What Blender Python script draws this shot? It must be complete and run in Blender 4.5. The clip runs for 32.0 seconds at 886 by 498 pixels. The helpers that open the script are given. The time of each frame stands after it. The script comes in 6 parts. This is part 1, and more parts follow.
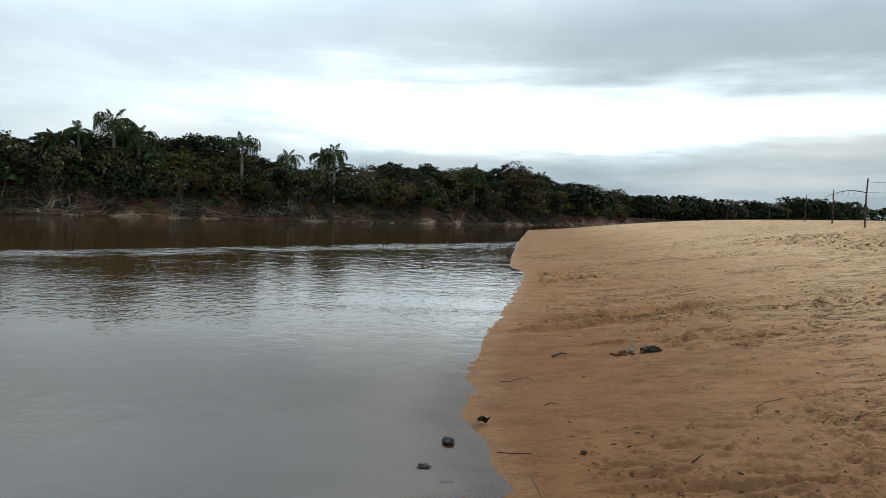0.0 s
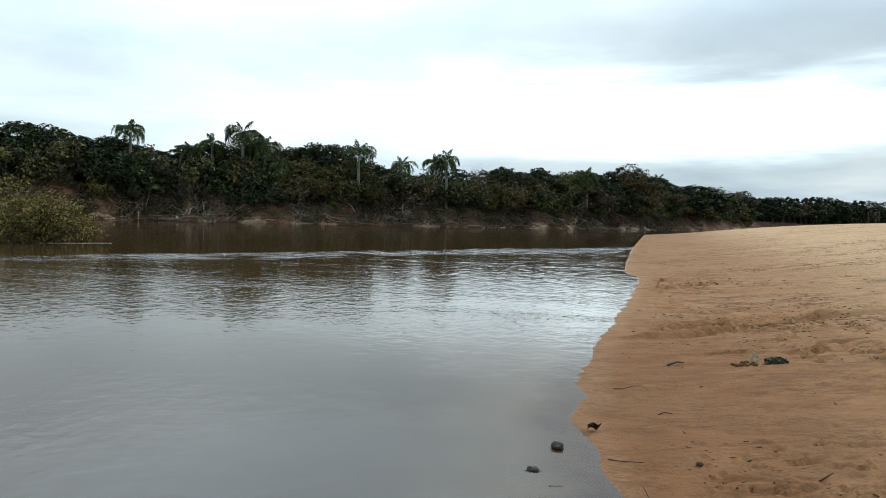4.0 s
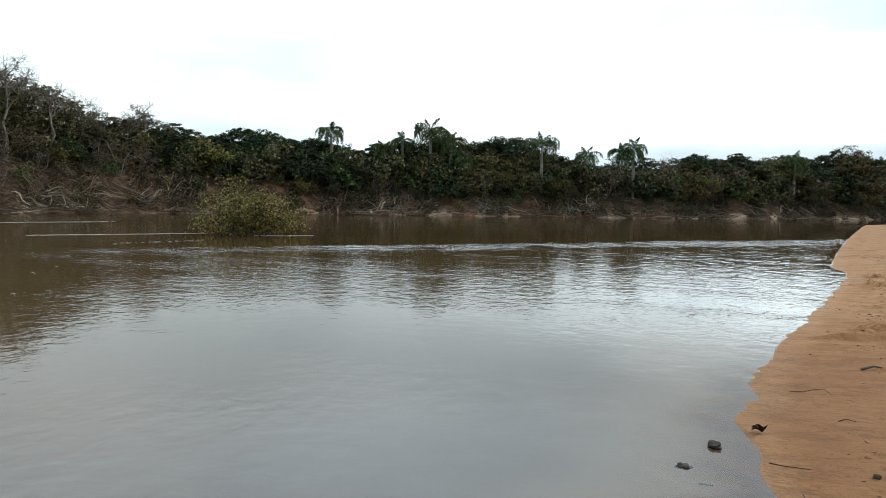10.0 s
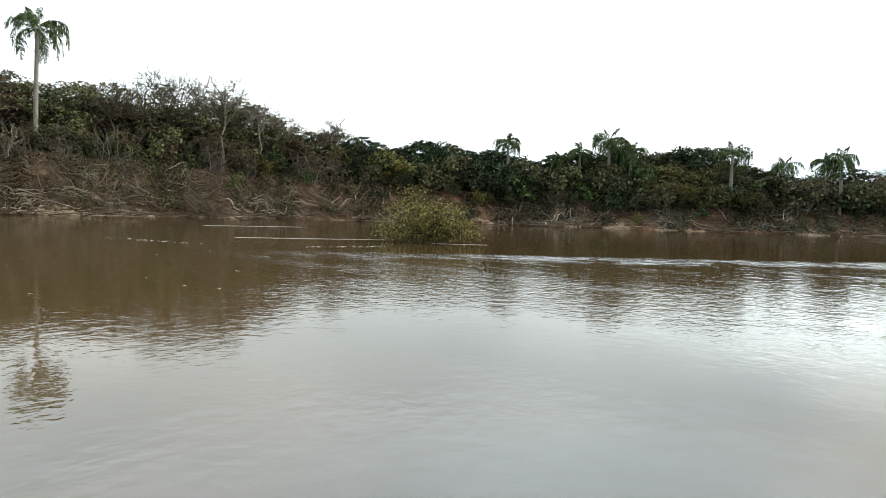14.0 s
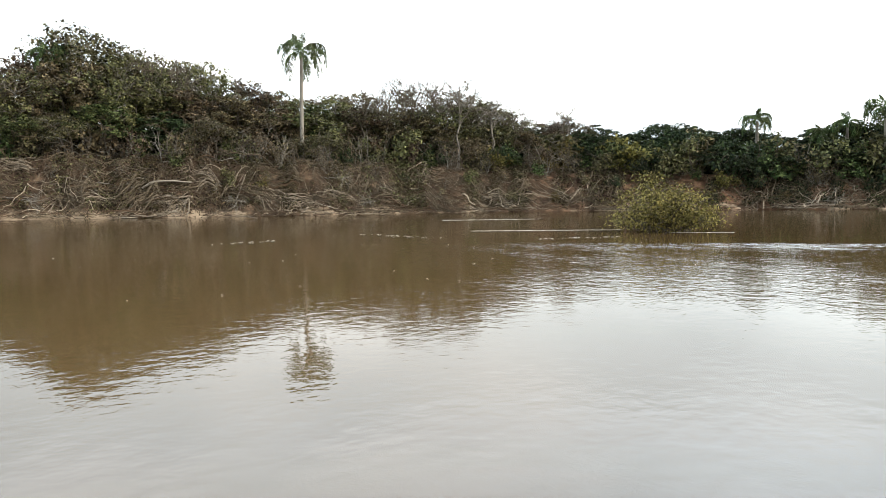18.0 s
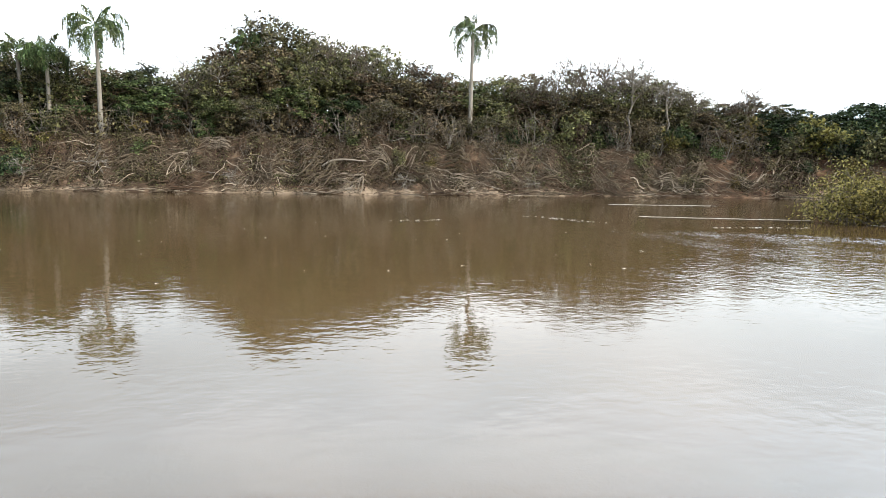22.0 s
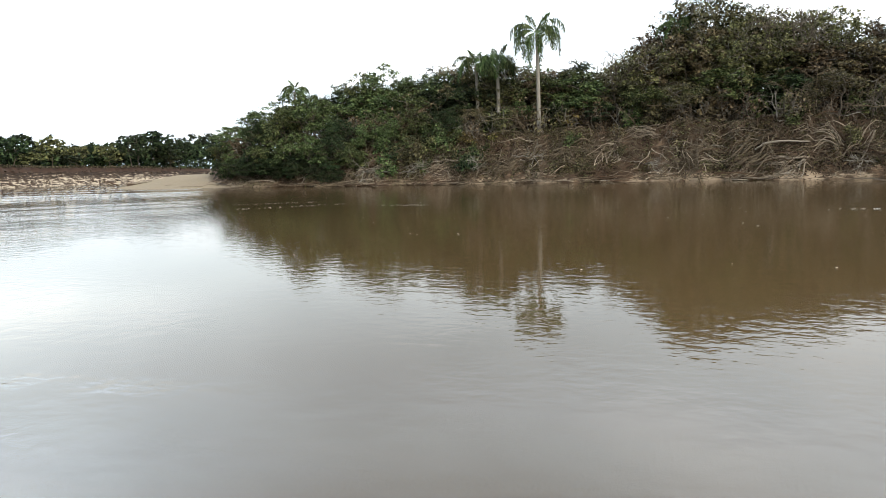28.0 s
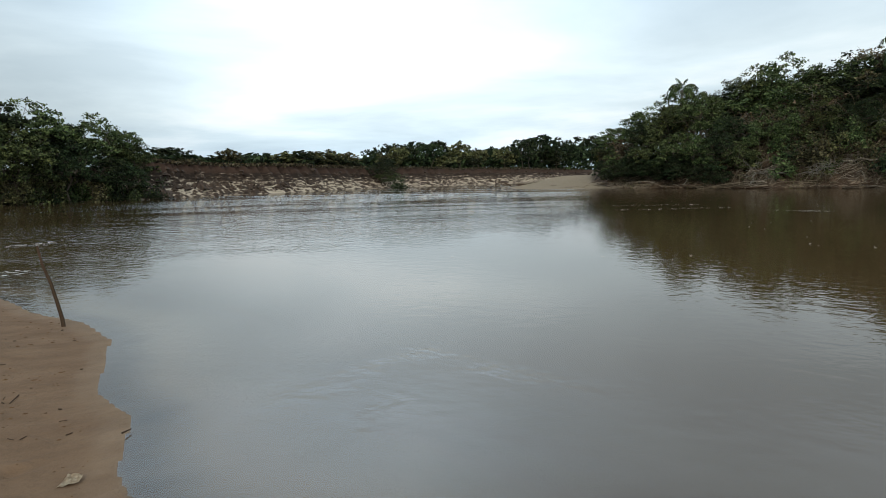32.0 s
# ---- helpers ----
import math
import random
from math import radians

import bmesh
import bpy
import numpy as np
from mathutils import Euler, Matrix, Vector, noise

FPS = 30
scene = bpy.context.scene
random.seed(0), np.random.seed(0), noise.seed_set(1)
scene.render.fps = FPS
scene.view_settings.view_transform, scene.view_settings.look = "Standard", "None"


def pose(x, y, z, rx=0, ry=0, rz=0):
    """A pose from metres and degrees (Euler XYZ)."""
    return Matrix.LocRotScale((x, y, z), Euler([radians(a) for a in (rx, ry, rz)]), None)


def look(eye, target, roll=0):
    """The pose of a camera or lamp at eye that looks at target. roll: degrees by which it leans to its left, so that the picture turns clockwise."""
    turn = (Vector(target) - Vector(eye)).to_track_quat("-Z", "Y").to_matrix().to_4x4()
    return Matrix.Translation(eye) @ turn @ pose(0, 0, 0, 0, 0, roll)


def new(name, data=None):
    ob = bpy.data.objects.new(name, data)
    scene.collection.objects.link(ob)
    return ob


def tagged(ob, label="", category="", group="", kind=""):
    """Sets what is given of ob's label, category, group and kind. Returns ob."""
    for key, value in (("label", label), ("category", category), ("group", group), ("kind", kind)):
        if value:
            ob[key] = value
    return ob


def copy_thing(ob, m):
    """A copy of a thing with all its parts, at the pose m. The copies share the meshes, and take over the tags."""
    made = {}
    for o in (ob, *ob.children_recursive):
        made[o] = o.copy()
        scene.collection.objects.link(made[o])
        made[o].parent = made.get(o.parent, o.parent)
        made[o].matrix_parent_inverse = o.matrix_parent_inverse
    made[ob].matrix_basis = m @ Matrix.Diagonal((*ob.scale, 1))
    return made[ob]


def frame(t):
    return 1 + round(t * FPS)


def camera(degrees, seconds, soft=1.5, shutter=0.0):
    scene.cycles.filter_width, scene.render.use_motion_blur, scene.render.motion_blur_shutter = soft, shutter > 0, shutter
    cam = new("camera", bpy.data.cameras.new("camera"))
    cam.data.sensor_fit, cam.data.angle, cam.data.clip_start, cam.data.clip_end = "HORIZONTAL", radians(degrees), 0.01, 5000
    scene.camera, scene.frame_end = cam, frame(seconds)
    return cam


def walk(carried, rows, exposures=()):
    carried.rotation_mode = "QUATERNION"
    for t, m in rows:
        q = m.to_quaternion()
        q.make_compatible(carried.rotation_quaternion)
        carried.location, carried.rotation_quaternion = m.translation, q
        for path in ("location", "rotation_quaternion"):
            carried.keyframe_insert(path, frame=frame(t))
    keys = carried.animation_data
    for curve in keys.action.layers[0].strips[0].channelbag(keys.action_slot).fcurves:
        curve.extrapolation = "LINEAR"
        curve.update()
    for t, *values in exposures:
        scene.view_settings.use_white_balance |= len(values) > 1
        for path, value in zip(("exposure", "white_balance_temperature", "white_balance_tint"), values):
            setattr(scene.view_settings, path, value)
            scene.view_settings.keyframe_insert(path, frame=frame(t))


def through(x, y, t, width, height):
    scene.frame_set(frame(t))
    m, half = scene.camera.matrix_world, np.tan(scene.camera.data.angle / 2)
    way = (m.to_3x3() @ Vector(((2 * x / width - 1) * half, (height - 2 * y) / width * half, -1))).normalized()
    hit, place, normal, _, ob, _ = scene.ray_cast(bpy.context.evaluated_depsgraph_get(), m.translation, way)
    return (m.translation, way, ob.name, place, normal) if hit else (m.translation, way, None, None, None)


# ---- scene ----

# ---------------------------------------------------------------- camera
# seconds, x, y, z, heading (degrees left of north), pitch, roll
PATH = [
    (0, -0.003, 0.002, 1.548, 0.00, -2.96, 2.09),
    (0.5, -0.018, 0.002, 1.535, 2.29, -3.16, 2.33),
    (1, -0.029, 0.012, 1.533, 3.98, -3.02, 2.44),
    (1.5, -0.043, 0.020, 1.534, 5.24, -3.10, 2.34),
    (2, -0.059, 0.019, 1.529, 6.10, -2.75, 2.38),
    (2.5, -0.067, 0.001, 1.518, 6.56, -3.00, 2.72),
    (3, -0.088, -0.006, 1.522, 7.67, -3.23, 2.77),
    (3.5, -0.055, -0.024, 1.537, 8.58, -2.60, 2.18),
    (5.5, 0.172, -0.208, 1.572, 11.43, -4.51, 2.14),
    (6, 0.149, -0.219, 1.581, 12.16, -3.94, 2.34),
    (6.5, 0.165, -0.252, 1.581, 15.49, -3.11, 0.83),
    (7, 0.167, -0.281, 1.575, 14.58, -3.76, 0.89),
    (7.5, 0.167, -0.302, 1.567, 14.38, -3.48, 1.54),
    (8, 0.157, -0.295, 1.572, 16.02, -2.93, 2.06),
    (8.5, 0.178, -0.259, 1.582, 18.06, -2.61, 1.45),
    (9, 0.222, -0.230, 1.574, 19.56, -3.18, 1.36),
    (9.5, 0.254, -0.197, 1.568, 22.56, -3.70, 0.78),
    (10, 0.276, -0.162, 1.560, 24.95, -3.91, 0.99),
    (10.5, 0.287, -0.131, 1.554, 28.34, -4.25, 0.57),
    (11, 0.276, -0.108, 1.544, 29.60, -3.82, -0.20),
    (11.5, 0.243, -0.084, 1.526, 31.46, -3.01, 0.22),
    (12, 0.231, -0.066, 1.509, 32.34, -3.13, 0.82),
    (12.5, 0.233, -0.049, 1.504, 33.49, -2.54, 1.57),
    (13, 0.216, -0.030, 1.510, 36.38, -2.53, 2.32),
    (13.5, 0.204, -0.019, 1.515, 38.17, -2.80, 2.05),
    (15.5, 0.180, -0.013, 1.528, 44.72, -4.49, 1.95),
    (16, 0.175, -0.013, 1.531, 46.97, -3.83, 1.48),
    (16.5, 0.166, -0.010, 1.533, 49.45, -3.49, 1.22),
    (17, 0.160, -0.008, 1.535, 52.08, -4.68, 0.19),
    (17.5, 0.149, -0.005, 1.536, 55.58, -4.45, -0.10),
    (18, 0.111, 0.019, 1.537, 59.11, -4.34, -0.49),
    (18.5, 0.082, 0.037, 1.539, 61.17, -3.96, -1.11),
    (19, 0.061, 0.050, 1.540, 62.28, -3.61, -0.26),
    (19.5, 0.048, 0.058, 1.541, 63.99, -3.30, 0.16),
    (20, 0.041, 0.061, 1.543, 67.39, -4.60, 0.60),
    (20.5, 0.041, 0.062, 1.544, 68.73, -4.16, 0.60),
    (21, 0.041, 0.061, 1.544, 70.77, -3.74, 0.91),
    (21.5, 0.043, 0.058, 1.544, 69.52, -3.98, 0.83),
    (22, 0.037, 0.056, 1.544, 72.83, -5.93, 0.73),
    (22.5, 0.033, 0.052, 1.544, 76.67, -5.90, 0.58),
    (23, 0.002, 0.054, 1.545, 77.88, -5.63, 0.92),
    (23.5, -0.027, 0.057, 1.545, 80.15, -5.97, 0.74),
    (24, -0.052, 0.058, 1.545, 81.20, -6.47, 0.69),
    (24.5, -0.080, 0.062, 1.544, 86.15, -6.57, 0.50),
    (25, -0.101, 0.062, 1.544, 88.79, -6.92, 1.24),
    (25.5, -0.117, 0.059, 1.544, 94.67, -7.33, 0.10),
    (26, -0.128, 0.055, 1.544, 100.01, -6.80, -1.31),
    (26.5, -0.136, 0.050, 1.545, 104.75, -7.09, -2.17),
    (28.5, -0.107, 0.041, 1.545, 109.68, -6.84, -0.67),
    (29, -0.110, 0.035, 1.545, 115.26, -8.35, -0.56),
    (29.5, -0.118, 0.025, 1.545, 119.22, -7.30, -0.96),
    (30, -0.148, 0.004, 1.546, 121.64, -6.55, -0.85),
    (30.5, -0.172, -0.014, 1.547, 127.37, -6.07, -0.83),
    (31, -0.187, -0.027, 1.548, 129.48, -5.95, -1.76),
    (31.5, -0.194, -0.035, 1.548, 132.76, -5.60, -1.92),
    (32, -0.196, -0.038, 1.547, 138.84, -5.80, -1.36),
]
EXPOSURES = [(0, -0.12, 6360, 2.5), (6, 0.32, 6220, 1.5), (9, 0.35, 6260, 2), (11, 0.66, 6440, 3), (13, 0.88, 6560, 2.5), (16, 1.24, 6720, 5), (18, 1.41, 6760, 6.5), (21, 1.47, 6650, 8),
             (22, 1.62, 6550, 8), (23, 1.75, 6500, 8), (24, 2.08, 6450, 8), (25, 2.02, 6450, 8), (26, 1.54, 6500, 8), (29, 1.02, 6560, 4.5), (30.5, 0.66, 6500, 2.5), (32, 0.0, 6300, 3)]


def aim(x, y, z, heading, pitch, roll):
    a, p = radians(-heading), radians(pitch)
    way = Vector((math.sin(a) * math.cos(p), math.cos(a) * math.cos(p), math.sin(p)))
    return look((x, y, z), Vector((x, y, z)) + way, roll)


cam = camera(66.39, 32.0, soft=0.75)
walk(cam, [(t, aim(*r)) for t, *r in PATH], EXPOSURES)

# ---------------------------------------------------------------- light
SUN_AZ, SUN_EL = radians(42), radians(29)
world = bpy.data.worlds.new("world")
scene.world = world
world.use_nodes = True
wn, wl = world.node_tree.nodes, world.node_tree.links
wn.clear()


def wnode(kind, **kw):
    n = wn.new(kind)
    for k, v in kw.items():
        n.inputs[k].default_value = v
    return n


def wmath(op, a, b=None):
    n = wn.new("ShaderNodeMath")
    n.operation = op
    for i, v in enumerate((a, b)):
        if v is None:
            continue
        if isinstance(v, (int, float)):
            n.inputs[i].default_value = v
        else:
            wl.new(v, n.inputs[i])
    return n.outputs[0]


coord = wn.new("ShaderNodeTexCoord")
sep = wn.new("ShaderNodeSeparateXYZ")
wl.new(coord.outputs["Generated"], sep.inputs[0])
up = wmath("ADD", wmath("MAXIMUM", sep.outputs[2], 0.0), 0.10)
flat = wn.new("ShaderNodeCombineXYZ")
wl.new(wmath("DIVIDE", sep.outputs[0], up), flat.inputs[0])
wl.new(wmath("DIVIDE", sep.outputs[1], up), flat.inputs[1])
cloud = wnode("ShaderNodeTexNoise", Scale=0.55, Detail=7.0, Roughness=0.52, Distortion=0.25)
wl.new(flat.outputs[0], cloud.inputs["Vector"])
ramp = wn.new("ShaderNodeValToRGB")
ramp.color_ramp.elements[0].position, ramp.color_ramp.elements[0].color = 0.33, (0.56, 0.63, 0.695, 1)
ramp.color_ramp.elements[1].position, ramp.color_ramp.elements[1].color = 0.68, (0.97, 0.98, 1.0, 1)
mid = ramp.color_ramp.elements.new(0.5)
mid.color = (0.72, 0.79, 0.85, 1)
wl.new(cloud.outputs["Fac"], ramp.inputs[0])
# the cloud is brighter towards the hidden sun
sunv = wn.new("ShaderNodeVectorMath")
sunv.operation = "DOT_PRODUCT"
GLOW_AZ, GLOW_EL = radians(12), radians(11)
sunv.inputs[1].default_value = (math.sin(GLOW_AZ) * math.cos(GLOW_EL), math.cos(GLOW_AZ) * math.cos(GLOW_EL), math.sin(GLOW_EL))
wl.new(coord.outputs["Generated"], sunv.inputs[0])
glow = wmath("POWER", wmath("MAXIMUM", sunv.outputs["Value"], 0.0), 11.0)
# a bright break low in the cloud, a duller horizon, and an overcast sky that is brighter overhead
streak = wnode("ShaderNodeTexNoise", Scale=2.2, Detail=5.0, Roughness=0.55)
smap = wn.new("ShaderNodeMapping")
smap.inputs["Scale"].default_value = (1, 1, 7)
wl.new(coord.outputs["Generated"], smap.inputs[0])
wl.new(smap.outputs[0], streak.inputs["Vector"])
wavy = wmath("ADD", sep.outputs[2], wmath("MULTIPLY", wmath("SUBTRACT", streak.outputs["Fac"], 0.5), 0.17))
lowz = wmath("DIVIDE", wmath("SUBTRACT", wavy, 0.145), 0.037)
gap = wmath("MULTIPLY", wmath("POWER", 2.718, wmath("MULTIPLY", wmath("MULTIPLY", lowz, lowz), -1.0)), glow)
sun2 = wn.new("ShaderNodeVectorMath")
sun2.operation = "DOT_PRODUCT"
sun2.inputs[1].default_value = (math.sin(radians(-147)) * math.cos(radians(15)), math.cos(radians(-147)) * math.cos(radians(15)), math.sin(radians(15)))
wl.new(coord.outputs["Generated"], sun2.inputs[0])
gap = wmath("ADD", gap, wmath("MULTIPLY", wmath("POWER", wmath("MAXIMUM", sun2.outputs["Value"], 0.0), 14.0), 0.30))
# unseen bright patch added above the view to lighten the water's reflection
extra_glow = wn.new("ShaderNodeVectorMath")
extra_glow.operation = "DOT_PRODUCT"
extra_glow.inputs[1].default_value = (math.sin(radians(-24)) * math.cos(radians(24)), math.cos(radians(-24)) * math.cos(radians(24)), math.sin(radians(24)))
wl.new(coord.outputs["Generated"], extra_glow.inputs[0])
gap = wmath("ADD", gap, wmath("MULTIPLY", wmath("POWER", wmath("MAXIMUM", extra_glow.outputs["Value"], 0.0), 14.0), 0.20))
prof = wn.new("ShaderNodeValToRGB")
pe = prof.color_ramp.elements
while len(pe) < 6:
    pe.new(0.5)
for el, (p, v) in zip(pe, [(0.0, 0.34), (0.07, 0.34), (0.15, 0.36), (0.26, 0.38), (0.40, 0.64), (0.65, 0.44)]):
    el.position, el.color = p, (v, v, v, 1)
wl.new(wmath("MAXIMUM", sep.outputs[2], 0.0), prof.inputs[0])
west = wmath("ADD", wmath("MULTIPLY", wmath("MAXIMUM", wmath("MULTIPLY", sep.outputs[0], -1.0), 0.0), 0.46), 1.0)
# dimming added high in the south-west to darken what the water mirrors
thick = wmath("MULTIPLY", wmath("MINIMUM", wmath("MAXIMUM", wmath("MULTIPLY", wmath("SUBTRACT", sep.outputs[2], 0.16), 5.0), 0.0), 1.0), wmath("MINIMUM", wmath("MAXIMUM", wmath("ADD", wmath("MULTIPLY", sep.outputs[1], -1.1), 0.30), 0.0), 1.0))
thick = wmath("MULTIPLY", thick, wmath("MINIMUM", wmath("MAXIMUM", wmath("MULTIPLY", wmath("SUBTRACT", wmath("MULTIPLY", sep.outputs[0], -1.0), 0.58), 4.0), 0.0), 1.0))
west = wmath("MULTIPLY", west, wmath("SUBTRACT", 1.0, wmath("MULTIPLY", thick, 0.27)))
# a dull bank of cloud low in the south
low_south = wmath("MULTIPLY", wmath("MINIMUM", wmath("MAXIMUM", wmath("MULTIPLY", wmath("SUBTRACT", 0.16, sep.outputs[2]), 9.0), 0.0), 1.0), wmath("MINIMUM", wmath("MAXIMUM", wmath("MULTIPLY", sep.outputs[1], -1.3), 0.0), 1.0))
west = wmath("MULTIPLY", west, wmath("SUBTRACT", 1.0, wmath("MULTIPLY", low_south, 0.22)))
gain = wmath("MULTIPLY", wmath("MULTIPLY", wmath("MULTIPLY", prof.outputs[0], 2.15), west), wmath("ADD", wmath("MULTIPLY", gap, 2.9), 1.0))
sky = wn.new("ShaderNodeTexSky")
sky.sky_type = "NISHITA"
sky.sun_disc = False
sky.sun_elevation, sky.sun_rotation = SUN_EL, SUN_AZ
bg_sky = wnode("ShaderNodeBackground", Strength=0.06)
wl.new(sky.outputs[0], bg_sky.inputs["Color"])
bg_cloud = wn.new("ShaderNodeBackground")
# the cloud is bluer overhead and along the horizon
blue = wn.new("ShaderNodeMix")
blue.data_type, blue.blend_type = "RGBA", "MULTIPLY"
blue.inputs[7].default_value = (0.90, 0.975, 1.07, 1)
high = wmath("MULTIPLY", wmath("SUBTRACT", sep.outputs[2], 0.17), 6.0)
rim_low = wmath("MULTIPLY", wmath("SUBTRACT", 0.095, sep.outputs[2]), 14.0)
wl.new(wmath("MINIMUM", wmath("MAXIMUM", wmath("MAXIMUM", high, rim_low), 0.0), 1.0), blue.inputs[0])
wl.new(ramp.outputs[0], blue.inputs[6])
wl.new(blue.outputs[2], bg_cloud.inputs["Color"])
wl.new(gain, bg_cloud.inputs["Strength"])
wmix = wnode("ShaderNodeMixShader", Fac=0.94)
wl.new(bg_sky.outputs[0], wmix.inputs[1])
wl.new(bg_cloud.outputs[0], wmix.inputs[2])
wout = wn.new("ShaderNodeOutputWorld")
wl.new(wmix.outputs[0], wout.inputs[0])

sun_data = bpy.data.lights.new("sun", "SUN")
sun_data.energy, sun_data.angle, sun_data.color = 2.4, radians(11), (1.0, 0.96, 0.90)
sun = new("sun", sun_data)
sun.matrix_world = look((60 * math.sin(SUN_AZ), 60 * math.cos(SUN_AZ), 50), (0, 0, 50 - 60 * math.tan(SUN_EL)))


# ---------------------------------------------------------------- materials
class Mat:
    """A node material built step by step."""

    def __init__(self, name):
        self.m = bpy.data.materials.new(name)
        self.m.use_nodes = True
        self.n, self.l = self.m.node_tree.nodes, self.m.node_tree.links
        self.b = self.n["Principled BSDF"]
        self.pos = self.n.new("ShaderNodeTexCoord").outputs["Object"]

    def put(self, socket, value):
        if isinstance(value, (int, float)):
            socket.default_value = value
        elif isinstance(value, tuple):
            socket.default_value = value if len(value) == len(socket.default_value) else (*value, 1)
        else:
            self.l.new(value, socket)

    def noise(self, scale, detail=4, rough=0.55, stretch=None, distort=0.0, vec=None):
        v = vec or self.pos
        if stretch:
            mp = self.n.new("ShaderNodeMapping")
            mp.inputs["Scale"].default_value = stretch
            self.l.new(v, mp.inputs[0])
            v = mp.outputs[0]
        t = self.n.new("ShaderNodeTexNoise")
        t.inputs["Scale"].default_value, t.inputs["Detail"].default_value = scale, detail
        t.inputs["Roughness"].default_value, t.inputs["Distortion"].default_value = rough, distort
        self.l.new(v, t.inputs["Vector"])
        return t.outputs["Fac"]

    def ramp(self, fac, *stops):
        r = self.n.new("ShaderNodeValToRGB")
        e = r.color_ramp.elements
        while len(e) < len(stops):
            e.new(0.5)
        for el, (p, c) in zip(e, stops):
            el.position, el.color = p, (*c, 1) if isinstance(c, tuple) else (c, c, c, 1)
        self.l.new(fac, r.inputs[0])
        return r.outputs[0]

    def mix(self, fac, a, b, mode="MIX"):
        x = self.n.new("ShaderNodeMix")
        x.data_type, x.blend_type = "RGBA", mode
        self.put(x.inputs[0], fac)
        self.put(x.inputs[6], a)
        self.put(x.inputs[7], b)
        return x.outputs[2]

    def math(self, op, a, b=0.0, clamp=False):
        x = self.n.new("ShaderNodeMath")
        x.operation, x.use_clamp = op, clamp
        self.put(x.inputs[0], a)
        self.put(x.inputs[1], b)
        return x.outputs[0]

    def fit(self, v, a, b, c=0.0, d=1.0):
        x = self.n.new("ShaderNodeMapRange")
        x.interpolation_type = "SMOOTHSTEP"
        for i, q in enumerate((v, a, b, c, d)):
            self.put(x.inputs[i], q)
        return x.outputs[0]

    def bump(self, height, strength=0.3, distance=0.05):
        x = self.n.new("ShaderNodeBump")
        self.put(x.inputs["Strength"], strength)
        x.inputs["Distance"].default_value = distance
        self.l.new(height, x.inputs["Height"])
        return x.outputs[0]

    def random(self):
        return self.n.new("ShaderNodeObjectInfo").outputs["Random"]

    def island(self):
        return self.n.new("ShaderNodeNewGeometry").outputs["Random Per Island"]

    def done(self, color, rough=0.8, normal=None, spec=0.3):
        self.put(self.b.inputs["Base Color"], color)
        self.put(self.b.inputs["Roughness"], rough)
        self.put(self.b.inputs["Specular IOR Level"], spec)
        if normal is not None:
            self.l.new(normal, self.b.inputs["Normal"])
        return self.m


def leaf_mat(name, dark, mid_c, light, through=0.13):
    m = Mat(name)
    c = m.ramp(m.island(), (0.0, dark), (0.55, mid_c), (1.0, light))
    big = m.noise(0.35, 2)
    c = m.mix(m.fit(big, 0.35, 0.7), c, m.mix(1.0, c, (0.72, 0.66, 0.55), "MULTIPLY"))
    hsv = m.n.new("ShaderNodeHueSaturation")
    m.l.new(m.fit(m.random(), 0, 1, 0.475, 0.52), hsv.inputs["Hue"])
    m.l.new(m.fit(m.random(), 0, 1, 0.75, 1.2), hsv.inputs["Value"])
    m.l.new(c, hsv.inputs["Color"])
    m.done(hsv.outputs[0], 0.75, spec=0.12)
    tr = m.n.new("ShaderNodeBsdfTranslucent")
    m.l.new(hsv.outputs[0], tr.inputs["Color"])
    mx = m.n.new("ShaderNodeMixShader")
    mx.inputs[0].default_value = through
    m.l.new(m.b.outputs[0], mx.inputs[1])
    m.l.new(tr.outputs[0], mx.inputs[2])
    m.l.new(mx.outputs[0], m.n["Material Output"].inputs[0])
    return m.m


LEAF_GREEN = leaf_mat("leaf_green", (0.0075, 0.0115, 0.004), (0.045, 0.062, 0.020), (0.17, 0.20, 0.077))
# dark green leaves; the near-black tones also carry the woods' shade in their colour
LEAF_DARK = leaf_mat("leaf_dark_green_shade", (0.0035, 0.0055, 0.0022), (0.017, 0.027, 0.0105), (0.058, 0.079, 0.030), 0.12)
LEAF_OLIVE = leaf_mat("leaf_olive", (0.011, 0.0115, 0.0048), (0.072, 0.070, 0.028), (0.195, 0.182, 0.082), 0.12)
LEAF_BROWN = leaf_mat("leaf_dry_brown", (0.014, 0.010, 0.0052), (0.083, 0.062, 0.033), (0.23, 0.178, 0.105))
LEAF_YELLOW = leaf_mat("leaf_yellow_green", (0.020, 0.020, 0.0055), (0.125, 0.112, 0.029), (0.34, 0.30, 0.095), 0.3)
LEAF_TAWNY = leaf_mat("leaf_tawny_green", (0.016, 0.014, 0.004), (0.080, 0.066, 0.018), (0.21, 0.17, 0.055))
LEAF_LITTER = leaf_mat("leaf_litter", (0.010, 0.007, 0.004), (0.034, 0.024, 0.014), (0.12, 0.092, 0.056), 0.1)
LEAF_PALM = leaf_mat("palm_leaf", (0.010, 0.017, 0.0048), (0.046, 0.069, 0.022), (0.14, 0.18, 0.068))


def wood_mat(name, a, b, scale=9.0):
    m = Mat(name)
    f = m.noise(scale, 5, 0.6, (1, 1, 0.25))
    c = m.ramp(f, (0.3, a), (0.7, b))
    c = m.mix(m.fit(m.island(), 0, 1, 0, 0.75), c, (0.052, 0.036, 0.023))
    return m.done(c, 0.9, m.bump(f, 0.5, 0.02), 0.08)


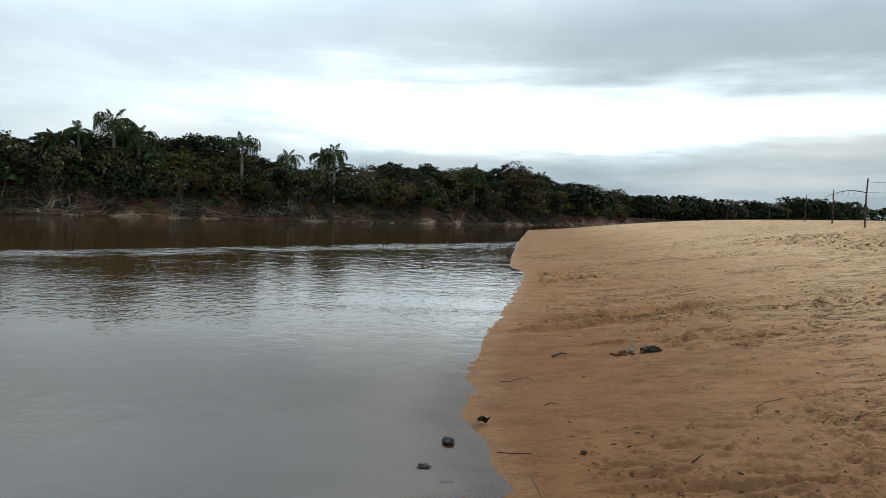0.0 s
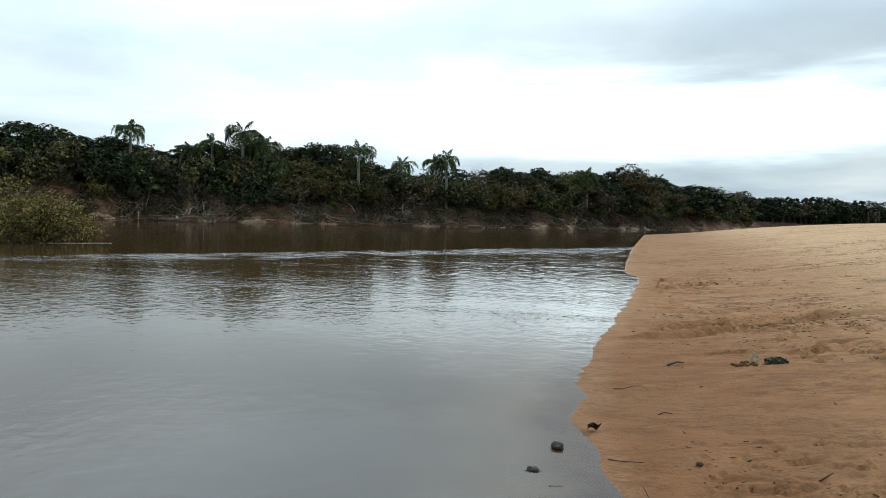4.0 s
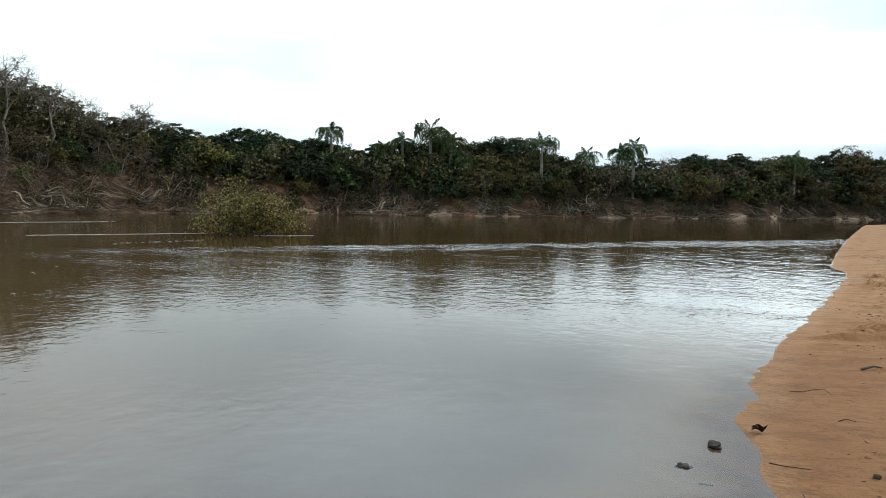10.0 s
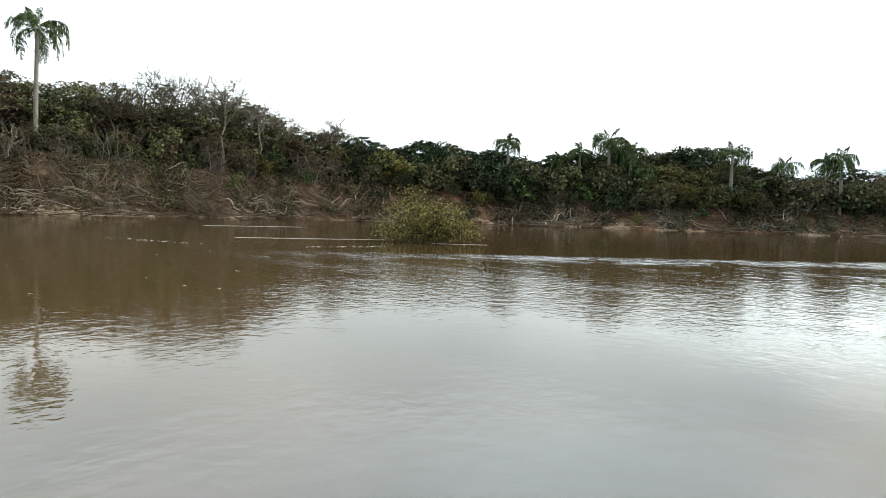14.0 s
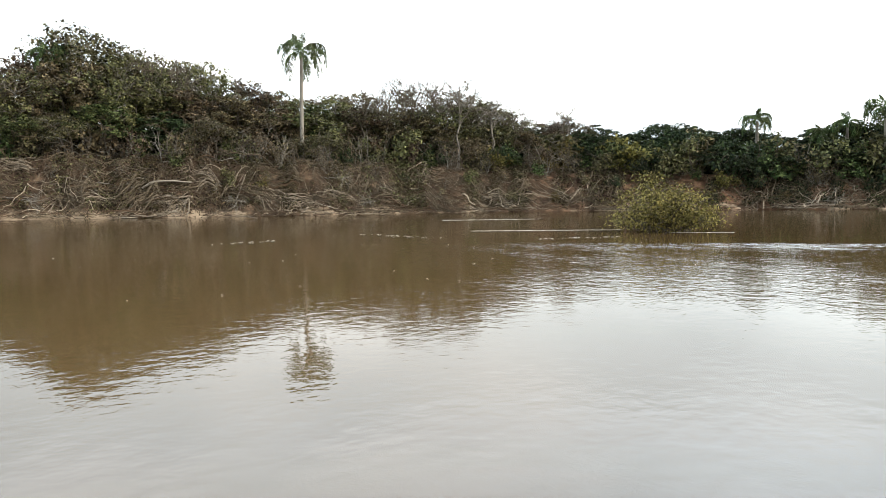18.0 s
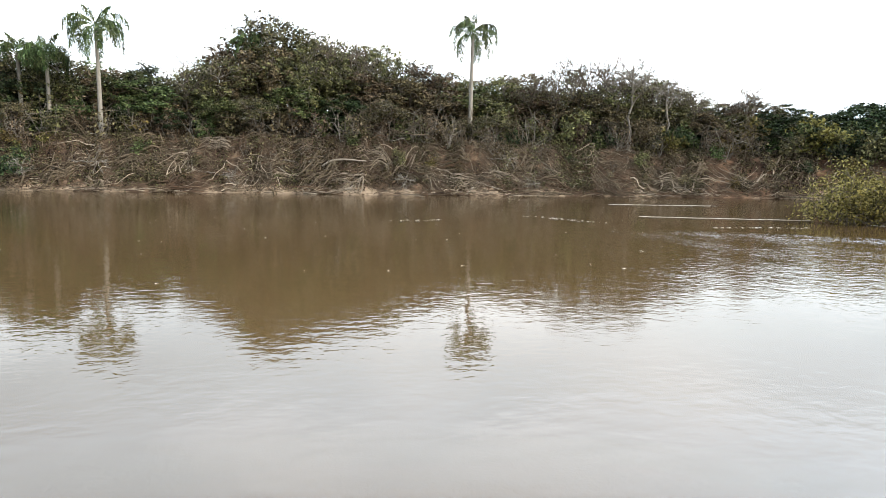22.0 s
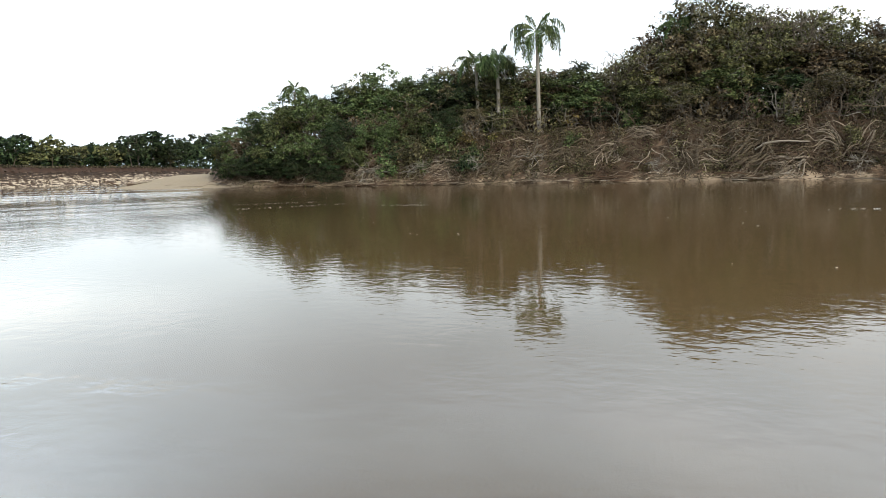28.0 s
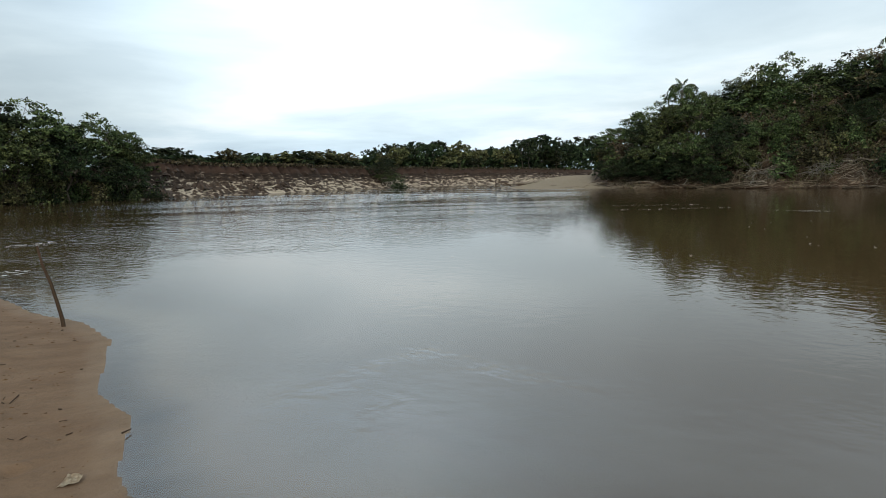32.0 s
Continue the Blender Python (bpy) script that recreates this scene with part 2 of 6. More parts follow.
BARK = wood_mat("bark", (0.055, 0.044, 0.032), (0.15, 0.128, 0.10))
BARK_PALE = wood_mat("bark_pale", (0.11, 0.098, 0.08), (0.29, 0.26, 0.22))
PALM_BARK = wood_mat("palm_bark", (0.2, 0.18, 0.15), (0.36, 0.33, 0.28), 5)
DRY_WOOD = wood_mat("dry_wood", (0.055, 0.042, 0.03), (0.17, 0.14, 0.11))
BRUSH = wood_mat("brush_wood", (0.026, 0.019, 0.012), (0.19, 0.146, 0.095))
DRIFT = wood_mat("drift_wood", (0.22, 0.18, 0.135), (0.46, 0.39, 0.31))
DRIFT_GREY = wood_mat("drift_grey_wood", (0.12, 0.092, 0.065), (0.36, 0.29, 0.215))
DARK_WOOD = wood_mat("wet_dark_wood", (0.032, 0.018, 0.011), (0.085, 0.050, 0.030))


def ground_mat():
    m = Mat("sand_and_earth")
    sep3 = m.n.new("ShaderNodeSeparateXYZ")
    m.l.new(m.pos, sep3.inputs[0])
    x, y, z = sep3.outputs
    fine = m.noise(160, 3, 0.7)
    mid_n = m.noise(2.6, 6, 0.62, (0.8, 1.25, 1))
    big = m.noise(0.25, 4)
    sand = m.ramp(mid_n, (0.25, (0.235, 0.106, 0.044)), (0.55, (0.34, 0.166, 0.073)), (0.8, (0.45, 0.238, 0.112)))
    sand = m.mix(m.fit(big, 0.35, 0.7, 0, 0.35), sand, (0.36, 0.232, 0.13))
    sand = m.mix(m.fit(fine, 0.30, 0.75, 0.0, 0.3), sand, (0.42, 0.27, 0.15))
    # damp dark crumbs in the trodden places; scars with relief shading painted into their colour
    trod = m.math("MULTIPLY", m.fit(m.noise(0.45, 3, 0.5, (0.6, 1, 1)), 0.40, 0.58), m.fit(x, 1.3, 3.2))
    sc = m.noise(2.3, 5, 0.7, (0.7, 1.6, 1), 0.6)
    scar_shade = m.math("MULTIPLY", m.fit(sc, 0.50, 0.535), m.fit(sc, 0.545, 0.58, 1.0, 0.0))
    crumb = m.fit(m.noise(9, 4, 0.7, (0.6, 1.6, 1)), 0.61, 0.65)
    marks = m.math("MULTIPLY", m.math("MAXIMUM", scar_shade, crumb), m.math("ADD", m.math("MULTIPLY", trod, 0.7), 0.3))
    # pale flanks beside the scars, painted as the lit side of the relief
    lit = m.math("MULTIPLY", m.fit(sc, 0.46, 0.38), trod)
    sand = m.mix(m.math("MULTIPLY", lit, 0.5), sand, (0.36, 0.25, 0.15))
    speck = m.fit(m.noise(36, 2, 0.6), 0.655, 0.70)
    sand = m.mix(m.math("MULTIPLY", speck, 0.6), sand, (0.12, 0.06, 0.028))
    # wet sand beside the water
    edge = m.math("ADD", z, m.math("MULTIPLY", m.math("SUBTRACT", m.noise(0.9, 3), 0.5), 0.12))
    sand = m.mix(m.fit(edge, 0.20, 0.95, 0.0, 0.75), sand, m.ramp(mid_n, (0.3, (0.53, 0.33, 0.18)), (0.7, (0.72, 0.475, 0.275))))
    sand = m.mix(marks, sand, (0.105, 0.054, 0.025))
    wet = m.fit(edge, 0.02, 0.48, 1.0, 0.0)
    wet = m.math("MAXIMUM", wet, m.fit(y, 1.5, -2.0, 0.0, 0.85))
    sand = m.mix(m.fit(y, 1.5, -2.0, 0.0, 0.75), sand, m.ramp(mid_n, (0.3, (0.185, 0.140, 0.094)), (0.7, (0.26, 0.205, 0.143))))
    damp = m.math("MULTIPLY", m.math("MULTIPLY", wet, m.fit(y, 6.0, 14.0, 1.0, 0.3)), m.fit(z, -0.012, 0.012, 0.25, 1.0))
    sand = m.mix(damp, sand, m.mix(1.0, sand, (0.60, 0.535, 0.50), "MULTIPLY"))
    sand = m.mix(m.math("MULTIPLY", m.fit(x, -40, -60), m.fit(y, -40, -50)), sand, m.ramp(mid_n, (0.3, (0.17, 0.125, 0.08)), (0.7, (0.235, 0.18, 0.12))))
    silt = m.ramp(big, (0.3, (0.06, 0.038, 0.02)), (0.7, (0.08, 0.052, 0.028)))
    sand = m.mix(m.fit(z, -0.003, -0.018, 0.0, 0.85), sand, (0.52, 0.385, 0.27))
    sand = m.mix(m.fit(z, -0.6, -0.10, 1.0, 0.0), sand, silt)
    # earth of the far banks
    e1 = m.noise(0.7, 6, 0.65)
    earth = m.ramp(e1, (0.30, (0.016, 0.010, 0.006)), (0.50, (0.050, 0.031, 0.019)), (0.72, (0.16, 0.102, 0.062)))
    red = m.mix(m.fit(y, 35, 70, 0.0, 0.75), earth, m.mix(1.0, earth, (1.35, 1.05, 0.9), "MULTIPLY"))
    pale_n = m.noise(0.22, 4, 0.6, (1, 1, 2.5))
    pale = m.math("MULTIPLY", m.fit(pale_n, 0.49, 0.57), m.fit(m.math("ADD", z, m.math("MULTIPLY", e1, 0.9)), 0.9, 1.5, 1.0, 0.0))
    earth2 = m.mix(pale, red, m.ramp(e1, (0.3, (0.17, 0.12, 0.077)), (0.7, (0.30, 0.222, 0.152))))
    att = m.n.new("ShaderNodeAttribute")
    att.attribute_name = "bank"
    color = m.mix(att.outputs["Fac"], sand, earth2)
    att2 = m.n.new("ShaderNodeAttribute")
    att2.attribute_name = "cut"
    strata = m.noise(0.75, 7, 0.7, (0.7, 0.7, 3.6), 0.6)
    cutc = m.ramp(m.math("ADD", strata, m.fit(z, 0.8, 3.6, 0.07, -0.07)), (0.44, (0.022, 0.014, 0.009)), (0.54, (0.065, 0.042, 0.028)), (0.60, (0.36, 0.285, 0.205)))
    cutc = m.mix(m.fit(m.math("ADD", z, m.math("MULTIPLY", e1, 1.2)), 3.9, 4.6), cutc, (0.045, 0.025, 0.016))
    color = m.mix(att2.outputs["Fac"], color, cutc)
    h = m.math("ADD", m.math("MULTIPLY", m.noise(28, 5, 0.65), 0.5), m.math("MULTIPLY", m.noise(5, 4, 0.6, (0.7, 1.25, 1)), 1.0))
    h = m.math("ADD", h, m.math("MULTIPLY", fine, 0.12))
    soak = m.fit(m.math("ADD", z, m.math("MULTIPLY", m.math("SUBTRACT", m.noise(2.5, 3), 0.5), 0.02)), 0.0, 0.014, 1.0, 0.0)
    rough = m.fit(soak, 0, 1, 0.93, 0.8)
    return m.done(color, rough, m.bump(h, m.fit(wet, 0, 1, 0.6, 0.35), 0.12), m.fit(soak, 0, 1, 0.08, 0.12))


def water_mat():
    m = Mat("river_water")
    m.n.remove(m.b)
    sep3 = m.n.new("ShaderNodeSeparateXYZ")
    m.l.new(m.pos, sep3.inputs[0])
    x, y, z = sep3.outputs
    # wind-ruffled patches and calm lanes
    wob = m.math("ADD", m.math("MULTIPLY", m.math("SUBTRACT", m.noise(0.09, 3), 0.5), 9.0), m.math("MULTIPLY", m.math("SUBTRACT", m.noise(0.7, 3), 0.5), 3.0))
    edge_n = m.math("ADD", m.math("SUBTRACT", y, m.math("MULTIPLY", x, 1.2)), wob)
    north = m.math("MULTIPLY", m.fit(m.math("ADD", y, wob), 3, 14), m.fit(edge_n, 34.0, 37.0, 1.0, 0.0))
    edge_s = m.math("ADD", m.math("ADD", x, m.math("MULTIPLY", y, 0.375)), m.math("MULTIPLY", wob, 0.5))
    past = m.fit(edge_s, -77.0, -74.0)
    open_s = m.fit(m.math("SUBTRACT", x, m.math("MULTIPLY", y, 1.376)), 0, 6)
    south = m.math("MULTIPLY", m.math("MULTIPLY", m.fit(m.math("ADD", y, m.math("MULTIPLY", wob, 0.6)), -10, -19), open_s), past)
    broken = m.fit(m.noise(0.9, 3, 0.5, (0.6, 1, 1)), 0.34, 0.54)
    rim = m.math("MULTIPLY", m.math("MULTIPLY", m.fit(edge_n, 29.5, 32.0), m.fit(edge_n, 34.5, 36.0, 1.0, 0.0)), m.math("MULTIPLY", m.fit(y, 6, 16), m.fit(x, -20, -9)))
    rim_s = m.math("MULTIPLY", m.math("MULTIPLY", m.fit(edge_s, -76.5, -74.5), m.fit(edge_s, -73.0, -70.5, 1.0, 0.0)), m.math("MULTIPLY", open_s, m.fit(y, -30, -42)))
    rim = m.math("MULTIPLY", m.math("MAXIMUM", rim, rim_s), broken)
    patch = m.fit(m.noise(0.22, 3, 0.5, (1, 0.6, 1)), 0.48, 0.62)
    ruff = m.math("MAXIMUM", north, m.math("MAXIMUM", m.math("MULTIPLY", south, 1.25), m.math("MULTIPLY", patch, 0.18)))
    ruff = m.math("MULTIPLY", ruff, m.fit(m.noise(0.35, 3, 0.5, (1, 0.5, 1)), 0.3, 0.65, 0.45, 1.15))
    w1 = m.noise(3.4, 2, 0.45, (1.2, 0.9, 1), 0.3)
    w2 = m.noise(8.5, 2, 0.5, (1.1, 0.9, 1), 0.3)
    w0 = m.noise(0.8, 2, 0.5, None, 0.5)
    w3 = m.noise(18, 1, 0.5)
    h = m.math("ADD", m.math("MULTIPLY", w1, 0.40), m.math("ADD", m.math("MULTIPLY", w2, 0.22), m.math("ADD", m.math("MULTIPLY", w0, 0.2), m.math("MULTIPLY", w3, 0.05))))
    wl = m.noise(1.9, 3, 0.5, (1.5, 0.75, 1), 0.3)
    h_wind = m.math("ADD", m.math("MULTIPLY", wl, 0.85), m.math("ADD", m.math("MULTIPLY", w1, 0.15), m.math("MULTIPLY", w2, 0.09)))
    windy = m.math("MULTIPLY", m.fit(m.math("MAXIMUM", north, south), 0.2, 0.9), m.math("MAXIMUM", m.fit(y, 11, 22), m.fit(y, -14, -26)))
    h = m.math("ADD", m.math("MULTIPLY", h, m.math("SUBTRACT", 1.0, windy)), m.math("MULTIPLY", h_wind, windy))
    # far reach ruffled by the wind, and two cat's paws close by
    reach = m.math("MULTIPLY", m.math("MULTIPLY", m.fit(m.math("ADD", y, wob), -34, -60), open_s), past)
    reach = m.math("MULTIPLY", reach, m.fit(m.noise(0.16, 3, 0.6, (0.5, 1, 1)), 0.40, 0.56))
    paws = None
    for cx, cy, turn, long, wide in [(-3.15, -4.5, 13, 1.15, 0.22), (-4.05, -3.95, 95, 1.0, 0.2), (-2.6, -3.6, 25, 0.7, 0.16)]:
        ca, sa = math.cos(radians(turn)), math.sin(radians(turn))
        dx, dy = m.math("SUBTRACT", x, cx), m.math("SUBTRACT", y, cy)
        u = m.math("DIVIDE", m.math("ADD", m.math("MULTIPLY", dx, ca), m.math("MULTIPLY", dy, sa)), long)
        v = m.math("DIVIDE", m.math("SUBTRACT", m.math("MULTIPLY", dy, ca), m.math("MULTIPLY", dx, sa)), wide)
        paw = m.fit(m.math("ADD", m.math("MULTIPLY", u, u), m.math("MULTIPLY", v, v)), 0.2, 1.6, 1.0, 0.0)
        paws = paw if paws is None else m.math("MAXIMUM", paws, paw)
    paws = m.math("MULTIPLY", paws, m.fit(m.noise(1.3, 2), 0.35, 0.6))
    # streaks that lie across the wind
    comb = m.n.new("ShaderNodeCombineXYZ")
    m.l.new(m.math("ADD", m.math("MULTIPLY", x, 0.6), m.math("MULTIPLY", y, 0.8)), comb.inputs[0])
    m.l.new(m.math("SUBTRACT", m.math("MULTIPLY", x, 0.08), m.math("MULTIPLY", y, 0.06)), comb.inputs[1])
    strip = m.math("ADD", m.noise(0.30, 4, 0.6, None, 0, comb.outputs[0]), m.math("MULTIPLY", m.math("SUBTRACT", m.noise(0.11, 2, 0.5, None, 0, comb.outputs[0]), 0.5), 1.0))
    strip = m.math("MULTIPLY", m.fit(strip, 0.42, 0.55, 0.0, 1.0), m.math("MULTIPLY", m.fit(y, -9, -26), m.fit(m.math("SUBTRACT", x, m.math("MULTIPLY", y, 1.376)), 0, 5)))
    strip_n = m.math("MULTIPLY", m.fit(m.noise(0.9, 3, 0.6, (0.10, 0.8, 1)), 0.44, 0.60), north)
    force = m.math("ADD", m.fit(ruff, 0, 1, 0.066, 0.17), m.math("MULTIPLY", rim, 0.9))
    force = m.math("ADD", force, m.math("ADD", m.math("MULTIPLY", reach, 0.6), m.math("MULTIPLY", paws, 0.32)))
    force = m.math("ADD", force, m.math("ADD", m.math("MULTIPLY", strip, 0.32), m.math("MULTIPLY", strip_n, 0.12)))
    nrm = m.bump(h, force, 0.12)
    glossy = m.n.new("ShaderNodeBsdfGlossy")
    glossy.inputs["Roughness"].default_value = 0.008
    m.l.new(nrm, glossy.inputs["Normal"])
    dif = m.n.new("ShaderNodeBsdfDiffuse")
    m.put(dif.inputs["Color"], m.ramp(m.noise(0.05, 3), (0.3, (0.070, 0.0420, 0.0178)), (0.7, (0.088, 0.0545, 0.0238))))
    clear = m.n.new("ShaderNodeBsdfTransparent")
    clear.inputs["Color"].default_value = (0.95, 0.92, 0.86, 1)
    body = m.n.new("ShaderNodeMixShader")
    thin = m.n.new("ShaderNodeAttribute")
    thin.attribute_name = "thin"
    m.l.new(m.fit(thin.outputs["Fac"], 0, 1, 0.05, 0.97), body.inputs[0])
    m.l.new(dif.outputs[0], body.inputs[1])
    m.l.new(clear.outputs[0], body.inputs[2])
    fr = m.n.new("ShaderNodeFresnel")
    fr.inputs["IOR"].default_value = 1.42
    m.l.new(m.bump(h, m.math("MULTIPLY", force, 0.25), 0.12), fr.inputs["Normal"])
    mx = m.n.new("ShaderNodeMixShader")
    m.l.new(fr.outputs[0], mx.inputs[0])
    m.l.new(body.outputs[0], mx.inputs[1])
    m.l.new(glossy.outputs[0], mx.inputs[2])
    m.l.new(mx.outputs[0], m.n["Material Output"].inputs[0])
    return m.m


GROUND, WATER = ground_mat(), water_mat()


def plain(name, a, b, scale=12.0, rough=0.8, bump=0.4, spec=0.3):
    m = Mat(name)
    f = m.noise(scale, 5, 0.6)
    return m.done(m.ramp(f, (0.3, a), (0.7, b)), rough, m.bump(f, bump, 0.01), spec)


WET_LEAF = plain("wet_leaf", (0.02, 0.02, 0.01), (0.06, 0.055, 0.03), 20, 0.5)
FOAM = plain("foam", (0.30, 0.26, 0.21), (0.55, 0.51, 0.45), 6, 0.7)
STONE = plain("stone", (0.010, 0.007, 0.005), (0.060, 0.042, 0.030), 30, 0.55, 1.0, 0.2)
PAPER = plain("pale_scrap", (0.30, 0.22, 0.14), (0.56, 0.45, 0.32), 30, 0.8, 0.4, 0.1)
WIRE = plain("wire", (0.12, 0.11, 0.10), (0.2, 0.19, 0.18), 40, 0.5)
CRUMB = plain("damp_crumb", (0.055, 0.028, 0.013), (0.15, 0.08, 0.037), 5, 0.95, 0.4, 0.04)
CLOD = plain("clod", (0.018, 0.011, 0.007), (0.075, 0.047, 0.03), 1.5, 0.95)
POST_WOOD = wood_mat("post_wood", (0.045, 0.036, 0.028), (0.15, 0.125, 0.10), 6)


# ---------------------------------------------------------------- mesh helpers
def vnoise(x, y, seed=0):
    """Smooth value noise, -1 to 1."""
    xi, yi = np.floor(x).astype(np.int64), np.floor(y).astype(np.int64)
    u, v = x - xi, y - yi
    u, v = u * u * (3 - 2 * u), v * v * (3 - 2 * v)

    def cell(a, b):
        n = (a * 374761393 + b * 668265263 + seed * 1442695041) & 0x7FFFFFFF
        n = ((n ^ (n >> 13)) * 1274126177) & 0x7FFFFFFF
        return ((n ^ (n >> 16)) & 0xFFFF) / 32767.5 - 1

    return (cell(xi, yi) * (1 - u) + cell(xi + 1, yi) * u) * (1 - v) + (cell(xi, yi + 1) * (1 - u) + cell(xi + 1, yi + 1) * u) * v


def fbm(x, y, octaves=4, seed=0):
    s, a = 0, 1.0
    for o in range(octaves):
        s = s + a * vnoise(x * 2 ** o, y * 2 ** o, seed + o)
        a *= 0.5
    return s / 2


def raw_mesh(name, verts, quads, material, smooth=False):
    me = bpy.data.meshes.new(name)
    v, q = np.asarray(verts, np.float32), np.asarray(quads, np.int32)
    k = q.shape[1]
    me.vertices.add(len(v))
    me.vertices.foreach_set("co", v.ravel())
    me.loops.add(q.size)
    me.loops.foreach_set("vertex_index", q.ravel())
    me.polygons.add(len(q))
    me.polygons.foreach_set("loop_start", np.arange(len(q), dtype=np.int32) * k)
    me.polygons.foreach_set("use_smooth", np.full(len(q), smooth))
    me.update(calc_edges=True)
    me.materials.append(material)
    return me


def part(name, me, parent, label=""):
    ob = new(name, me)
    ob.parent = parent
    if label:
        ob["label"] = label
    return ob


def tubes(paths, sides=5):
    """Tapered tubes along polylines: paths of (points, radii). Returns verts, quads."""
    vs, qs, base = [], [], 0
    ang = np.arange(sides) * 2 * math.pi / sides
    ca, sa = np.cos(ang), np.sin(ang)
    for pts, rad in paths:
        p = np.asarray(pts, float)
        r = np.asarray(rad, float)
        t = np.gradient(p, axis=0)
        t /= np.linalg.norm(t, axis=1)[:, None] + 1e-9
        ref = np.where(np.abs(t[:, 2:3]) > 0.9, np.array([[1.0, 0, 0]]), np.array([[0, 0, 1.0]]))
        a = np.cross(t, ref)
        a /= np.linalg.norm(a, axis=1)[:, None] + 1e-9
        b = np.cross(t, a)
        ring = p[:, None] + r[:, None, None] * (a[:, None] * ca[None, :, None] + b[:, None] * sa[None, :, None])
        n = len(p)
        vs.append(ring.reshape(-1, 3))
        i = np.arange(n - 1)[:, None] * sides + np.arange(sides)[None]
        j = np.arange(n - 1)[:, None] * sides + (np.arange(sides)[None] + 1) % sides
        qs.append(np.stack([i, j, j + sides, i + sides], -1).reshape(-1, 4) + base)
        tip = np.array([[0, 1, 2, 3]]) + (n - 1) * sides if sides >= 4 else None
        if tip is not None:
            qs.append(tip + base)
            qs.append(np.array([[3, 2, 1, 0]]) + base)
        base += n * sides
    return np.concatenate(vs), np.concatenate(qs)


def leaves(rng, centres, normals_from, size, aspect=2.0, up=0.35):
    """One slim pointed blade a leaf."""
    n = len(centres)
    nrm = rng.normal(size=(n, 3)) + normals_from
    nrm[:, 2] += up
    nrm /= np.linalg.norm(nrm, axis=1)[:, None] + 1e-9
    t = np.cross(nrm, rng.normal(size=(n, 3)))
    t /= np.linalg.norm(t, axis=1)[:, None] + 1e-9
    b = np.cross(nrm, t)
    s = size * rng.uniform(0.6, 1.3, (n, 1))
    l, w = t * s * 0.5, b * s * 0.62 / aspect
    v = np.stack([centres - l + w, centres + l, centres - l - w], 1).reshape(-1, 3)
    return v, np.arange(3 * n).reshape(-1, 3)


def crowded(pos, cell, least):
    """Which points have enough neighbours; stray leaves drop off."""
    k = np.floor((pos - pos.min(0)) / cell).astype(int) + 1
    box = np.zeros(k.max(0) + 2)
    np.add.at(box, tuple(k.T), 1)
    for axis in range(3):
        box = box + np.roll(box, 1, axis) + np.roll(box, -1, axis)
    return box[tuple(k.T)] >= least


def crook(rng, start, way, length, n=6, wander=0.25, lift=0.0):
    p, d = [np.array(start, float)], np.array(way, float)
    d /= np.linalg.norm(d)
    for i in range(n - 1):
        d = d + rng.normal(size=3) * wander + np.array([0, 0, lift])
        d /= np.linalg.norm(d)
        p.append(p[-1] + d * length / (n - 1))
    return np.array(p)


def thing(name, label, category, group=""):
    return tagged(new(name), label, category, group)


# ---------------------------------------------------------------- plants
def woody(ob, paths, limb, bark):
    """A trunk, with each of its limbs as a piece of it."""
    own = [p for p, t in zip(paths, limb) if t == 0]
    trunk = part("trunk", raw_mesh("trunk", *tubes(own, 6), bark, True), ob, "crooked grey-brown trunk")
    for k in sorted(set(limb) - {0}):
        part("limb", raw_mesh("limb", *tubes([p for p, t in zip(paths, limb) if t == k], 3), bark, True), trunk)


def lobes(rng, height, width, low, count, tip=0.75):
    """Centres and radii of the rounded masses that make up an uneven crown."""
    k = np.arange(count)
    up_z = 1 - 1.45 * (k + 0.5) / count + rng.normal(size=count) * 0.08
    up_z = np.clip(up_z, -0.6, 1)
    flat_r = np.sqrt(1 - up_z ** 2)
    phi = k * 2.4 + rng.uniform(0, 6.28) + rng.normal(size=count) * 0.35
    d = np.stack([flat_r * np.cos(phi), flat_r * np.sin(phi), up_z], 1)
    half = height * (1 - low) * 0.5
    cen = d * rng.uniform(0.50, 0.86, (count, 1)) * [width * 0.5, width * 0.5, half] + [0, 0, height * low + half]
    inner = rng.uniform(-1, 1, (max(count // 4, 2), 3)) * [width * 0.2, width * 0.2, half * 0.4] + [0, 0, height * low + half]
    cen = np.concatenate([cen[rng.permutation(count)], inner])
    rad = rng.uniform(0.13, 0.23, len(cen)) * width
    base = height * low
    top = (cen[:, 2] + tip * rad).max()
    cen[:, 2] = base + (cen[:, 2] - base) * (height - base) / (top - base)
    return cen, rad


def clumps_of(rng, cen, rad, count, size=(0.29, 0.46)):
    """Leaf clumps over the upper shell of each mass: place, radius and outward direction."""
    k = np.tile(np.arange(count), len(cen))
    z = np.clip(1 - 1.5 * (k + 0.5) / count + rng.normal(size=len(k)) * 0.12, -0.7, 1)
    phi = k * 2.4 + np.repeat(rng.uniform(0, 6.28, len(cen)), count) + rng.normal(size=len(k)) * 0.3
    d = np.stack([np.sqrt(1 - z ** 2) * np.cos(phi), np.sqrt(1 - z ** 2) * np.sin(phi), z], 1)
    R = np.repeat(rad, count)[:, None]
    return np.repeat(cen, count, 0) + d * R * rng.uniform(0.5, 0.95, (len(k), 1)) * [1, 1, 0.75], R[:, 0] * rng.uniform(*size, len(k)), d


